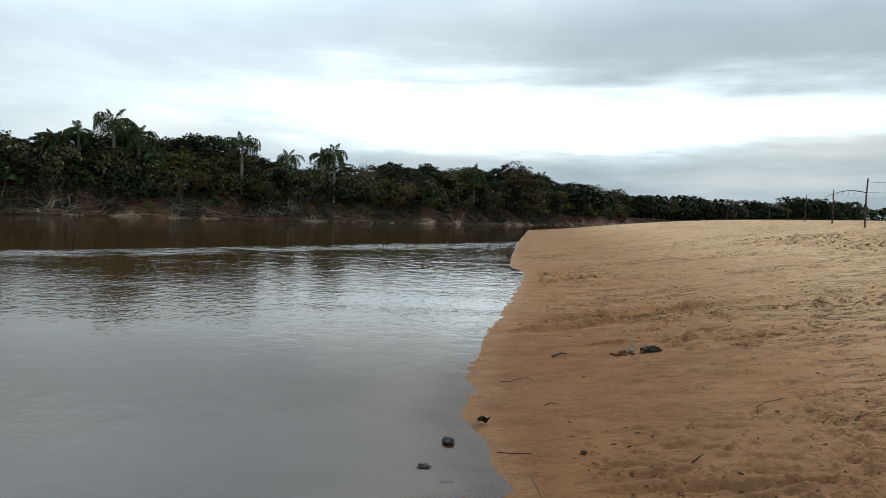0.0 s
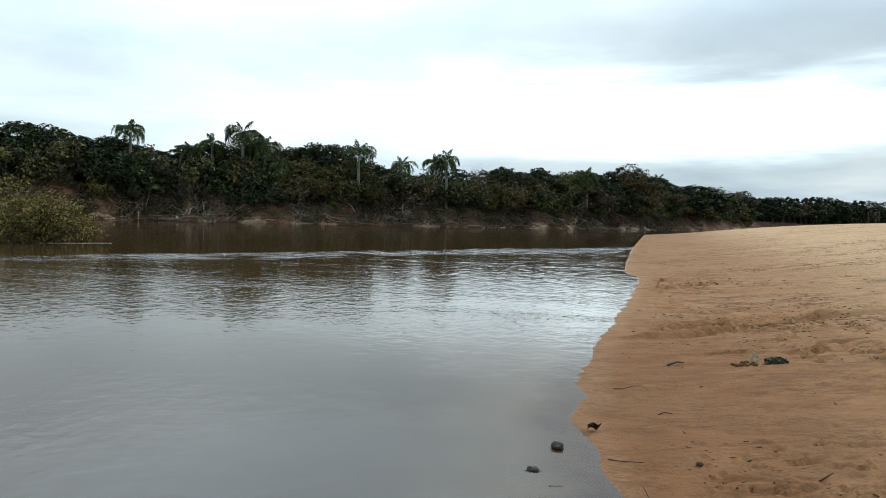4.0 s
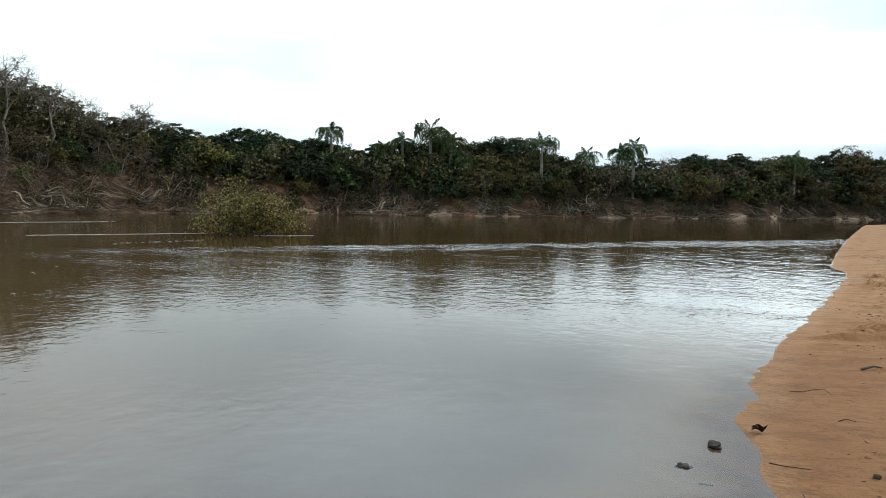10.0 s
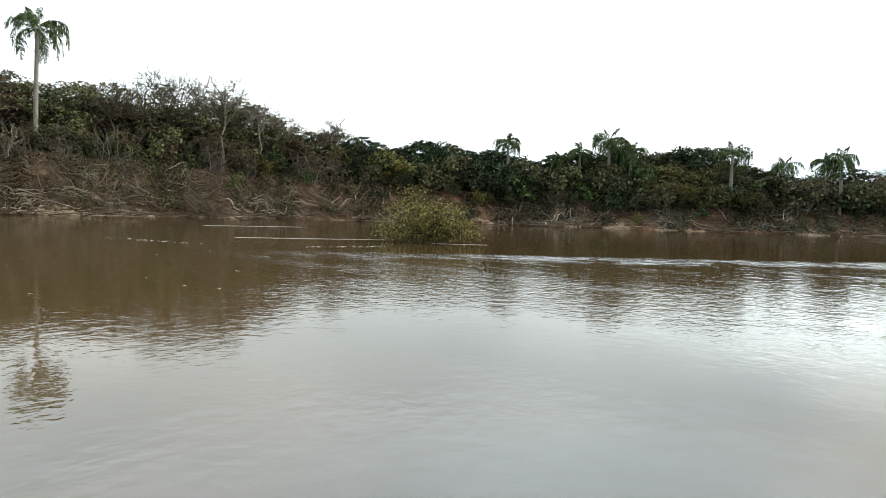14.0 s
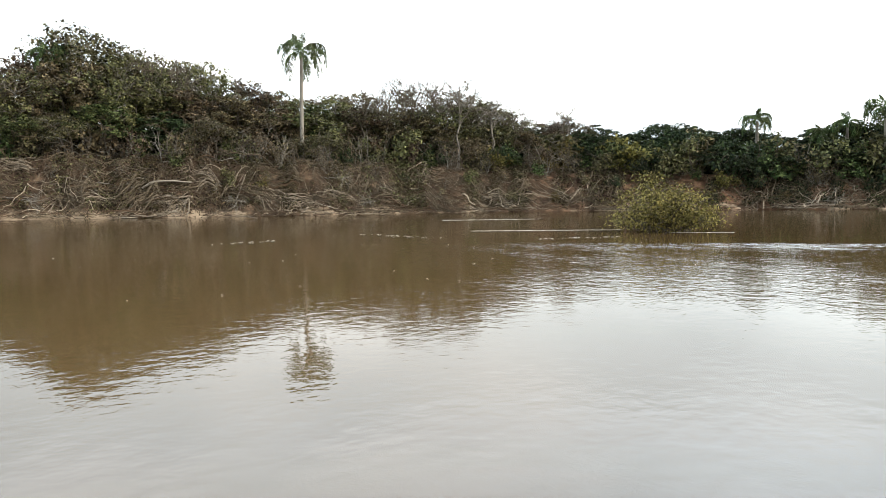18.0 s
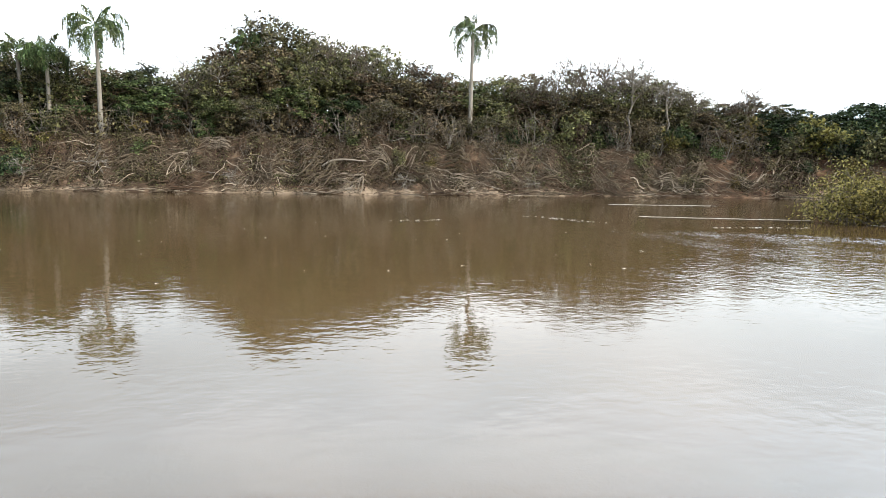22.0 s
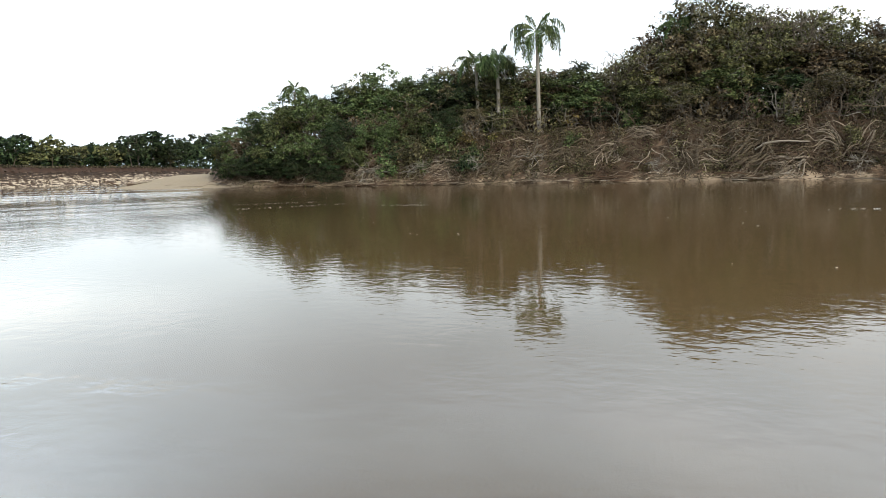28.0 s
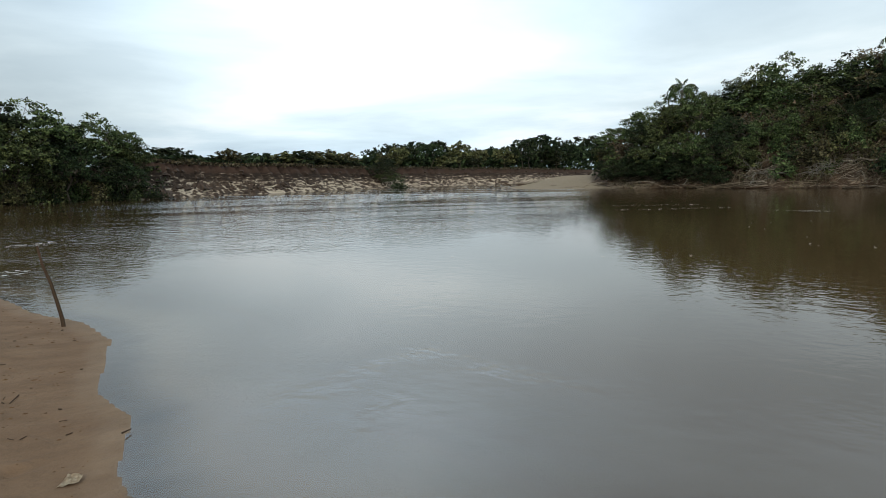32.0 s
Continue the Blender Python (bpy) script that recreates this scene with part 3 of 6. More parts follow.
def foliage(rng, spots, radii, outs, n_leaf, size, aspect=1.7, thin=0.5, flat=0.62):
    """Leaves in flattened clumps, thickest towards their tops."""
    i = rng.choice(len(spots), n_leaf, p=radii ** 2 / (radii ** 2).sum())
    d = rng.normal(size=(n_leaf, 3))
    d[:, 2] += 0.45
    d /= np.linalg.norm(d, axis=1)[:, None]
    pos = spots[i] + d * radii[i, None] * rng.uniform(0, 1, (n_leaf, 1)) ** thin * [1, 1, flat]
    return leaves(rng, pos, d * 0.8 + outs[i] * 0.7, size, aspect, 0.7)


def bough(rng, a, b, rise, n=6, wander=0.05):
    """A limb that leaves its trunk upwards and bends out to its mass of leaves."""
    t = np.linspace(0, 1, n)[:, None]
    c = a + (b - a) * 0.45 + [0, 0, rise]
    p = a * (1 - t) ** 2 + 2 * c * t * (1 - t) + b * t * t
    return p + rng.normal(size=(n, 3)) * wander * np.linalg.norm(b - a) * np.sin(t * math.pi) ** 0.5


def tree(seed, height, width, leaf, label, n_leaf=6400, size=0.25, masses=15, low=0.12, bark=None, twigs=0, trunks=1, sub=9, group="trees of the river woods", name="tree", limb_r=0.0075, fine_wood=None, tip=0.75):
    """A broad-leaved tree: trunk with limbs, and a crown of rounded masses of leaf clumps."""
    rng = np.random.default_rng(seed)
    ob = thing(name, label, "tree", group)
    cen, rad = lobes(rng, height, width, low, masses, tip)
    spots, radii, outs = clumps_of(rng, cen, rad, sub)
    paths, limb, stems = [], [], []
    for k in range(trunks):
        a = k * 6.28 / trunks + rng.uniform(0, 0.8)
        lean = 0.0 if trunks == 1 else 0.16 * width
        end = np.array([math.cos(a) * lean + rng.normal() * 0.03 * width, math.sin(a) * lean + rng.normal() * 0.03 * width, height * (low + 0.55 * (1 - low))])
        foot = np.array([math.cos(a), math.sin(a), 0]) * (0.02 * height if trunks > 1 else 0) + [0, 0, -0.5]
        p = bough(rng, foot, end, 0.04 * height, 8, 0.035)
        stems.append(p)
        paths.append((p, np.linspace(0.017, 0.007, 8) * height / trunks ** 0.4))
        limb.append(0)
    mains = []
    for k, c in enumerate(cen):
        # five main limbs leave the trunk, the others fork off the nearest of them
        if k < 5:
            p, tag = stems[int(np.argmin([np.linalg.norm(q[-1] - c) for q in stems]))], k + 1
            at = p[int(np.clip(np.searchsorted(p[:, 2], c[2] - 0.45 * np.hypot(*c[:2]) - 0.1 * height), 2, len(p) - 1))]
        else:
            tag = 1 + int(np.argmin([np.linalg.norm(q[3] - c) for q in mains]))
            at = mains[tag - 1][rng.integers(1, 4)]
        q = bough(rng, at, c, 0.05 * height)
        if k < 5:
            mains.append(q)
        paths.append((q, np.linspace(limb_r, limb_r * 0.35, 6) * height * (1 if k < 5 else 0.7)))
        limb.append(tag)
        for m in range(k * sub, k * sub + min(sub, 4)):
            paths.append((bough(rng, q[rng.integers(3, 6)], spots[m], 0.02 * height, 4, 0.08), np.linspace(limb_r * 0.4, limb_r * 0.14, 4) * height))
            limb.append(tag)
    woody(ob, paths, limb, bark or BARK)
    if twigs:
        fine = []
        for k in rng.integers(0, len(spots), twigs):
            w = outs[k] + rng.normal(size=3) * 0.6 + [0, 0, 0.35]
            fine.append((crook(rng, spots[k] - outs[k] * radii[k], w, radii[k] * rng.uniform(1.3, 2.7), 4, 0.28), np.linspace(0.0020, 0.0009, 4) * height))
        part("twig_mass", raw_mesh("twig_mass", *tubes(fine, 3), fine_wood or BARK_PALE), ob, "fine grey twigs")["kind"] = "stuff"
    if n_leaf:
        part("crown", raw_mesh("crown", *foliage(rng, spots, radii, outs, n_leaf, size), leaf), ob)
    return ob


def bare_tree(seed, height, width, label, pale=True, n_leaf=0, twigs=260):
    """A leafless tree: forking limbs and a dome of fine twigs."""
    wood = BARK_PALE if pale else BARK
    return tree(seed, height, width, LEAF_OLIVE, label, n_leaf, 0.16, 13, 0.34, wood, twigs, 1, 7, "leafless trees on the bank", "bare_tree", 0.0095, wood)


def palm(seed, height, reach, label, fronds=24, hang=1.0):
    """A feather palm: ringed trunk, arching fronds with hanging leaflets."""
    rng = np.random.default_rng(seed)
    ob = thing("palm_tree", label, "palm tree", "feather palms above the bank")
    trunk = height - reach * 0.62
    n = 14
    z = np.linspace(-0.6, trunk, n)
    bend = rng.normal(0, 0.012, 2) * height
    pts = np.stack([bend[0] * (z / trunk) ** 2, bend[1] * (z / trunk) ** 2, z], 1)
    rad = np.interp(z, [-0.6, 0.3, trunk * 0.6, trunk - 0.7, trunk], [0.27, 0.23, 0.20, 0.15, 0.18]) * (1 + 0.03 * (np.arange(n) % 2))
    part("trunk", raw_mesh("trunk", *tubes([(pts, rad)], 9), PALM_BARK, True), ob, "straight pale ringed trunk")
    head = pts[-1]
    for f in range(fronds):
        a = f * 2.399 + rng.uniform(-0.2, 0.2)
        rise = rng.uniform(-0.1, 1.15) if f > 1 else rng.uniform(1.3, 1.5)
        s = np.linspace(0, 1, 9)
        L = reach * rng.uniform(1.15, 1.5) * (1 if f > 1 else 0.6)
        ang = np.clip(rise - s ** 1.25 * (2.5 * hang * rng.uniform(0.8, 1.15) if f > 1 else 0.8), -1.5, 1.5)
        out, zz = np.cumsum(np.cos(ang)) * L / 9, np.cumsum(np.sin(ang)) * L / 9
        p = np.stack([math.cos(a) * out, math.sin(a) * out, zz], 1) + head
        sv, sq = tubes([(p, np.linspace(0.04, 0.012, 9))], 4)
        m = 34
        k = np.linspace(0.10, 1.0, m)
        q = np.stack([np.interp(k, s, p[:, i]) for i in range(3)], 1)
        side = np.array([-math.sin(a), math.cos(a), 0])
        along = np.gradient(q, axis=0)
        along /= np.linalg.norm(along, axis=1)[:, None]
        ll = reach * 0.23 * np.sin(np.clip(k * 2.9, 0.25, 2.85))[:, None]
        vs, qs, base = [sv], [sq], len(sv)
        for sg in (-1, 1):
            d = side * sg * 0.75 + along * 0.5 + rng.normal(size=(m, 3)) * 0.24
            mid_p = q + d * ll * 0.5
            end = q + d * ll * 0.85 + np.array([0, 0, -0.85]) * ll
            w = along * 0.042 * reach / 2.4 + rng.normal(size=(m, 3)) * 0.01
            vs.append(np.stack([q - w * 0.5, q + w * 0.5, mid_p + w, mid_p - w, end + w * 0.2, end - w * 0.2], 1).reshape(-1, 3))
            b0 = base + np.arange(m) * 6
            qs += [np.stack([b0, b0 + 1, b0 + 2, b0 + 3], 1), np.stack([b0 + 3, b0 + 2, b0 + 4, b0 + 5], 1)]
            base += m * 6
        part("frond", raw_mesh("frond", np.concatenate(vs), np.concatenate(qs), LEAF_PALM), ob, "arching feathery green frond")
    return ob


def shrub(seed, height, width, leaf, label, n_leaf=640, size=0.26, stems=6, name="shrub", group="shrubs on the bank", wood=None):
    """A many-stemmed shrub."""
    rng = np.random.default_rng(seed)
    ob = thing(name, label, "shrub", group)
    groups, ends = [], []
    for k in range(stems):
        a, e = rng.uniform(0, 6.28), rng.uniform(0.35, 1.4)
        w = np.array([math.cos(a) * math.cos(e), math.sin(a) * math.cos(e), math.sin(e)])
        p = crook(rng, (rng.normal() * 0.1 * width, rng.normal() * 0.1 * width, -0.25), w, rng.uniform(0.6, 1.0) * max(height, width * 0.6), 5, 0.22, 0.02)
        own = [(p, np.linspace(0.035, 0.012, 5))]
        for j in range(4):
            q = crook(rng, p[rng.integers(1, 5)], w + rng.normal(size=3) * 0.7, rng.uniform(0.25, 0.5) * height, 3, 0.3)
            own.append((q, np.linspace(0.02, 0.009, 3)))
            ends += [q[-1], q[1]]
        ends.append(p[-1])
        groups.append(own)
    ends = np.array(ends)
    k = np.array([width * 0.5 / np.abs(ends[:, :2]).max()] * 2 + [height / ends[:, 2].max()])
    for own in groups:
        own = [(np.maximum(p * k, [-99, -99, -0.3]), r) for p, r in own]
        part("stem", raw_mesh("stem", *tubes(own, 3), wood or DRY_WOOD), ob)
    ends = ends * k
    if n_leaf:
        ends = ends[ends[:, 2] > 0.08 * height]
        outs = ends - [0, 0, 0.25 * height]
        outs /= np.linalg.norm(outs, axis=1)[:, None] + 1e-9
        part("crown", raw_mesh("crown", *foliage(rng, ends, rng.uniform(0.10, 0.20, len(ends)) * width, outs, n_leaf, size, 2.0), leaf), ob)
    return ob


# ---------------------------------------------------------------- plan of the river
# heading (degrees from north, clockwise) and distance of the far water's edge
FAR_AZ = [-127, -124, -118, -110, -100, -90, -80, -70, -60, -50, -40, -30, -20, -10, 0, 7, 12, 16, 22, 30, 45]
FAR_R = [112, 90, 80, 74, 70, 66, 63.5, 65, 69, 74, 78, 80.5, 83, 90, 104, 125, 152, 190, 250, 330, 520]
FAR_H = [2.5, 3.5, 5.0, 5.3, 5.4, 5.4, 5.4, 5.2, 5.0, 4.8, 4.2, 3.6, 3.4, 3.2, 3.0, 2.8, 2.6, 2.5, 2.5, 2.5, 2.5]
# the cut bank down the river
CUT_AZ = [-215, -195, -182, -172, -166, -162, -152, -143, -133, -126, -120]
CUT_R = [120, 88, 78, 82, 88, 94, 122, 172, 225, 300, 420]
CUT_H = [4, 4, 4, 4, 4.4, 5, 5, 5, 5, 4.6, 4.2]
# the sand bar's edge: y and x
SHORE_Y = [-400, -75, -50, -30, -18, -11.5, -9.6, -8.6, -7.4, -5.7, -4.8, -4.0, -3.4, -1.5, 0.5, 2.0, 3.0, 3.75, 4.8, 5.2, 5.9, 7.1, 8.9, 11.0, 17.5, 19, 21, 28, 40, 80, 120, 180, 260, 500]
SHORE_X = [180, 62, 30, 11, 1.2, -1.7, -1.85, -2.1, -2.1, -1.5, -1.5, -1.2, -1.1, -1.35, -1.3, -0.9, -0.05, 0.44, 0.28, 0.2, 0.27, 0.36, 0.63, 1.0, 2.1, 2.25, 2.1, 2.9, 4.4, 10, 25, 60, 130, 400]


def smooth(a, b, v):
    t = np.clip((v - a) / (b - a), 0, 1)
    return t * t * (3 - 2 * t)


def shore_x(y):
    x = np.interp(y, SHORE_Y, SHORE_X)
    near = np.exp(-((y - 2) / 26.0) ** 2)
    return x + near * (0.05 * fbm(y * 1.7, y * 0 + 3, 3, 5) + 0.06 * (np.abs(vnoise(y * 2.9, y * 0 + 4, 8)) - 0.3) * smooth(3.5, 5, y) + 0.11 * smooth(4, 7, y) * (np.abs(fbm(y * 1.7, y * 0 + 9, 3, 6)) - 0.12) * np.minimum(np.maximum(y, 0) / 6, 2))


def footprints():
    """Trails of footprints over the sand: place, direction and depth."""
    r, out = np.random.default_rng(5), []
    for x0, y0, x1, y1 in [(4.6, 11.4, 14, 12.5), (3.2, 4.6, 10, 22), (5.2, 3.8, 9.5, 15), (13, 11, 6, 25), (2.6, 14, 12, 19), (4, 6.4, 12, 7.6), (6, 12.5, 14, 15), (2.8, 5.6, 5, 8.6)]:
        L = math.hypot(x1 - x0, y1 - y0)
        a = math.atan2(y1 - y0, x1 - x0)
        for i in range(int(L / 0.62)):
            f, side = i * 0.62 / L, (0.11 if i % 2 else -0.11) + r.normal() * 0.06
            out.append((x0 + (x1 - x0) * f - math.sin(a) * side, y0 + (y1 - y0) * f + math.cos(a) * side, a + r.normal() * 0.3, r.uniform(0.006, 0.025), r.uniform(0.09, 0.13), r.uniform(0.045, 0.065)))
    # scuffs, small ridges and hollows left by wind, water and feet
    tries = 0
    while tries < 9000:
        tries += 1
        d = 3.2 * (26 / 3.2) ** r.random()
        az = radians(r.uniform(2, 34))
        x, y = d * math.sin(az), d * math.cos(az)
        busy = float(vnoise(np.array(x * 0.3 + 3.3), np.array(y * 0.3), 14)) - 0.5 * (x < 4.6 and 8.2 < y < 11.4) + 0.25 * (6 < y < 8) + 0.3 * (x > 2.6 and 4 < y < 9.5)
        if busy < r.uniform(0.1, 1.0) or x < 0.9 or (d < 6 and r.random() < 0.5):
            continue
        long = r.uniform(0.022, 0.07) * (0.6 + d / 9) * (2.4 if r.random() < 0.15 else 1)
        wide = max(long * r.uniform(0.10, 0.24), 0.005 * d)
        out.append((x, y, r.normal() * 0.3 + 0.1, r.choice([-1, 1, 1]) * r.uniform(0.5, 0.95) * wide, long, wide))
    # a trail of deeper scuffs across the dry sand, and a few humps beside the washed-up leaves
    for line, each in [([(5.5, 16.4), (7.0, 16.3), (6.4, 13.4), (6.2, 11.6), (4.7, 8.0)], 11), ([(7.1, 13.4), (9.1, 15.5)], 9), ([(4.7, 14.6), (5.5, 15.1)], 5), ([(2.4, 7.7), (3.3, 8.2), (4.2, 8.0)], 9), ([(0.9, 8.9), (1.9, 10.6), (2.4, 15)], 9)]:
        for (x0, y0), (x1, y1) in zip(line, line[1:]):
            for k in range(each):
                f = r.random()
                long = r.uniform(0.07, 0.2)
                out.append((x0 + (x1 - x0) * f + r.normal() * 0.14, y0 + (y1 - y0) * f + r.normal() * 0.14, r.normal() * 0.35, r.choice([-1, 1, 1]) * r.uniform(0.02, 0.045), long, long * r.uniform(0.3, 0.55)))
    # the damp sand down-river
    for k in range(110):
        y = r.uniform(-10.5, -3.4)
        x = r.uniform(float(np.interp(y, SHORE_Y, SHORE_X)) + 0.3, 0.6)
        long = r.uniform(0.05, 0.16)
        out.append((x, y, r.uniform(0, 3.1), r.choice([-1, 1]) * r.uniform(0.006, 0.018), long, max(long * r.uniform(0.25, 0.5), 0.035)))
    return out


PRINTS = footprints()


def ground(x, y, detail=True):
    """Height of the ground, and how far it is bank earth or cut bank."""
    x, y = np.asarray(x, float), np.asarray(y, float)
    r = np.hypot(x, y)
    az = np.degrees(np.arctan2(x, y))
    az = np.where(az > 120, az - 360, az)
    # sand bar
    s = (x - shore_x(y)) * np.where((y > 30) | (y < -14), 0.85, 1.0)
    sand = np.where(s > 0, 2.5 * (1 - np.exp(-(np.maximum(s, 0) / 14.0) ** 1.45)) + 0.012 * np.minimum(np.maximum(s, 0), 3), np.maximum(0.030 * np.maximum(s, -0.8) + 0.085 * np.minimum(s + 0.8, 0), -2.2))
    if detail:
        on = smooth(0.25, 2.2, s)
        dune = 0.035 * fbm(x * 0.35, y * 0.55, 3, 11)
        trod = smooth(-0.05, 0.35, vnoise(x * 0.3 + 3.3, y * 0.3, 14)) * smooth(1.2, 3.0, s)
        rid = 1 - np.abs(fbm(x * 1.7 + 0.2 * y, y * 2.4, 4, 12)) * 2.2
        dune = dune + 0.008 * smooth(0.15, 0.6, s) * np.clip(fbm(x * 5, y * 9, 3, 17) - 0.05, 0, 1) * (r < 30) + 0.016 * on * trod * np.clip(rid, 0, 1) ** 2.5 + 0.007 * on * fbm(x * 4, y * 5.5, 3, 13)
        pits = np.zeros_like(s)
        near = np.where(((x > 0.8) & (x < 16) & (y > 2.2) & (y < 27)) | ((x > -2.6) & (x < 1) & (y < -3) & (y > -11)))[0] if s.ndim == 1 else []
        if len(near):
            nx, ny, np_ = x[near], y[near], np.zeros(len(near))
            for fx, fy, fa, deep, fl, fw in PRINTS:
                w = np.where((np.abs(nx - fx) < 2.2 * fl) & (np.abs(ny - fy) < 2.2 * fl))[0]
                if len(w):
                    u = (nx[w] - fx) * math.cos(fa) + (ny[w] - fy) * math.sin(fa)
                    v = -(nx[w] - fx) * math.sin(fa) + (ny[w] - fy) * math.cos(fa)
                    v = v + 0.25 * fw * np.sin(u / fl * 3 + fx * 9)
                    q = (u / fl) ** 2 + (v / fw) ** 2
                    np_[w] += deep * (np.exp(-q ** 2) - 0.5 * np.exp(-(q - 1.9) ** 2) * (v > -0.3 * fw))
            pits[near] = np_
        way1 = y - 8.73 - 0.52 * (x - 0.88) - 0.10 * vnoise(x * 1.1, y * 0, 22)
        way2 = y - 9.9 - 0.14 * (x - 1.9) - 0.15 * vnoise(x * 1.2, y * 0, 23)
        way3 = y - 3.62 - 0.10 * (x - 0.9) - 0.06 * vnoise(x * 2.4, y * 0, 24)
        crumble = 0.8 + 0.4 * vnoise(x * 3, y * 3, 25)
        track = (-0.06 * np.exp(-(way1 / 0.09) ** 2) + 0.085 * crumble * np.exp(-((way1 - 0.20) / 0.08) ** 2) - 0.05 * np.exp(-((way1 - 0.42) / 0.08) ** 2)) * smooth(0.75, 1.1, x) * smooth(4.4, 3.2, x)
        track = track + (-0.06 * np.exp(-(way2 / 0.09) ** 2) + 0.08 * crumble * np.exp(-((way2 - 0.22) / 0.10) ** 2)) * smooth(1.6, 2.1, x) * smooth(5.2, 3.8, x)
        track = track + (-0.02 * np.exp(-(way3 / 0.05) ** 2) + 0.045 * crumble * np.exp(-((way3 - 0.08) / 0.045) ** 2)) * smooth(0.8, 1.0, x) * smooth(2.2, 1.8, x)
        sand = np.where(s > 0, np.maximum(sand + (dune - pits + track) * smooth(0, 0.8, s), 0.003 + 0.012 * np.minimum(s, 1.5)), sand)
    # far woods bank
    R, H = np.interp(az, FAR_AZ, FAR_R), np.interp(az, FAR_AZ, FAR_H)
    R = R + 1.3 * fbm(az * 0.35, az * 0, 3, 31) + 0.5 * vnoise(az * 2.1, az * 0, 33)
    d = r - R
    rise = H * (0.22 * smooth(-0.3, 1.4, d) + 0.78 * smooth(0.8, 8.5, d)) + 0.45 * fbm(x * 0.3, y * 0.3, 4, 34) * smooth(0.3, 3, d)
    # unseen rise added behind the woods to block sky gaps at their foot
    rise = rise + 4.5 * smooth(20, 38, d) * smooth(-118, -110, az) * smooth(-38, -50, az)
    far = np.where(d > -0.3, rise - 0.15, np.maximum(-0.15 + 0.2 * (d + 0.3), -2.2))
    far = np.where(az > -126.5, far, -2.2)
    bank = ((d > -4.0) & (az > -126.5) & (az < 60)).astype(float)
    # cut bank
    R2, H2 = np.interp(az, CUT_AZ, CUT_R), np.interp(az, CUT_AZ, CUT_H)
    R2 = R2 + 2.0 * fbm(az * 0.5, az * 0, 3, 41)
    d2 = r - R2
    rise2 = H2 * (0.45 * smooth(-0.5, 9, d2) + 0.55 * smooth(7.0, 9.5, d2)) + 0.5 * fbm(x * 0.2, y * 0.2, 3, 42) * smooth(0.5, 4, d2)
    cut = np.where(az < -119.5, np.where(d2 > -0.5, rise2 - 0.1, np.maximum(-0.1 + 0.15 * (d2 + 0.5), -2.2)), -2.2)
    cutm = ((d2 > -9.0) & (az < -119.5) & (az > -240)).astype(float)
    # sand spit behind the wooded point
    sx, sy = 128 * math.sin(radians(-127)), 128 * math.cos(radians(-127))
    ua, ub = (x - sx), (y - sy)
    along = ua * math.sin(radians(-127)) + ub * math.cos(radians(-127))
    across = ua * math.cos(radians(-127)) - ub * math.sin(radians(-127))
    spit = 2.4 * np.exp(-(along / 30.0) ** 2 - (np.minimum(across + 2, 0) / 9.0) ** 2 - (np.maximum(across + 2, 0) / 40) ** 2) - 0.55
    h = np.maximum(np.maximum(sand, far), np.maximum(cut, spit))
    h = np.maximum(h, -2.2)
    return h, bank * (far >= sand) * (far > cut - 0.001), cutm * (cut > far) * (cut > sand) * (cut > spit)


def height_at(x, y):
    return float(ground(np.array([x]), np.array([y]))[0][0])


def polar(az, r):
    return r * math.sin(radians(az)), r * math.cos(radians(az))


def build_ground():
    azs = np.concatenate([np.arange(-180, -154, 0.4), np.arange(-154, -140, 0.8), np.arange(-140, -117, 0.45), np.arange(-117, -40, 1.1), np.arange(-40, -12, 1.0), np.arange(-12, 0, 0.4), np.arange(0, 35, 0.22), np.arange(35, 36, 0.5), np.arange(36, 180, 6.0)])
    rs = np.concatenate([np.linspace(0.015, 2, 16)[:-1], 2 * 1.006 ** np.arange(454), 30.3 * 1.015 ** np.arange(88), 112 * 1.02 ** np.arange(56), 340 * 1.08 ** np.arange(30)])
    A, Rr = np.meshgrid(np.radians(azs), rs, indexing="ij")
    x, y = Rr * np.sin(A), Rr * np.cos(A)
    z, bank, cut = ground(x.ravel(), y.ravel())
    v = np.stack([x.ravel(), y.ravel(), z], 1)
    n, m = len(azs), len(rs)
    i = np.arange(n)[:, None] * m + np.arange(m - 1)[None]
    j = ((np.arange(n) + 1) % n)[:, None] * m + np.arange(m - 1)[None]
    q = np.stack([i, i + 1, j + 1, j], -1).reshape(-1, 4)
    v = np.concatenate([v, [[0, 0, float(np.mean(z.reshape(n, m)[:, 0]))]]])
    bank, cut = np.append(bank, 0), np.append(cut, 0)
    me = raw_mesh("ground", v, q[:, ::-1], GROUND, True)
    for nm, vals in (("bank", bank), ("cut", cut)):
        me.attributes.new(nm, "FLOAT", "POINT").data.foreach_set("value", vals.astype(np.float32))
    return tagged(new("ground", me), "tan river sand bar, muddy river bed and brown earth banks", "ground", kind="structure")


build_ground()


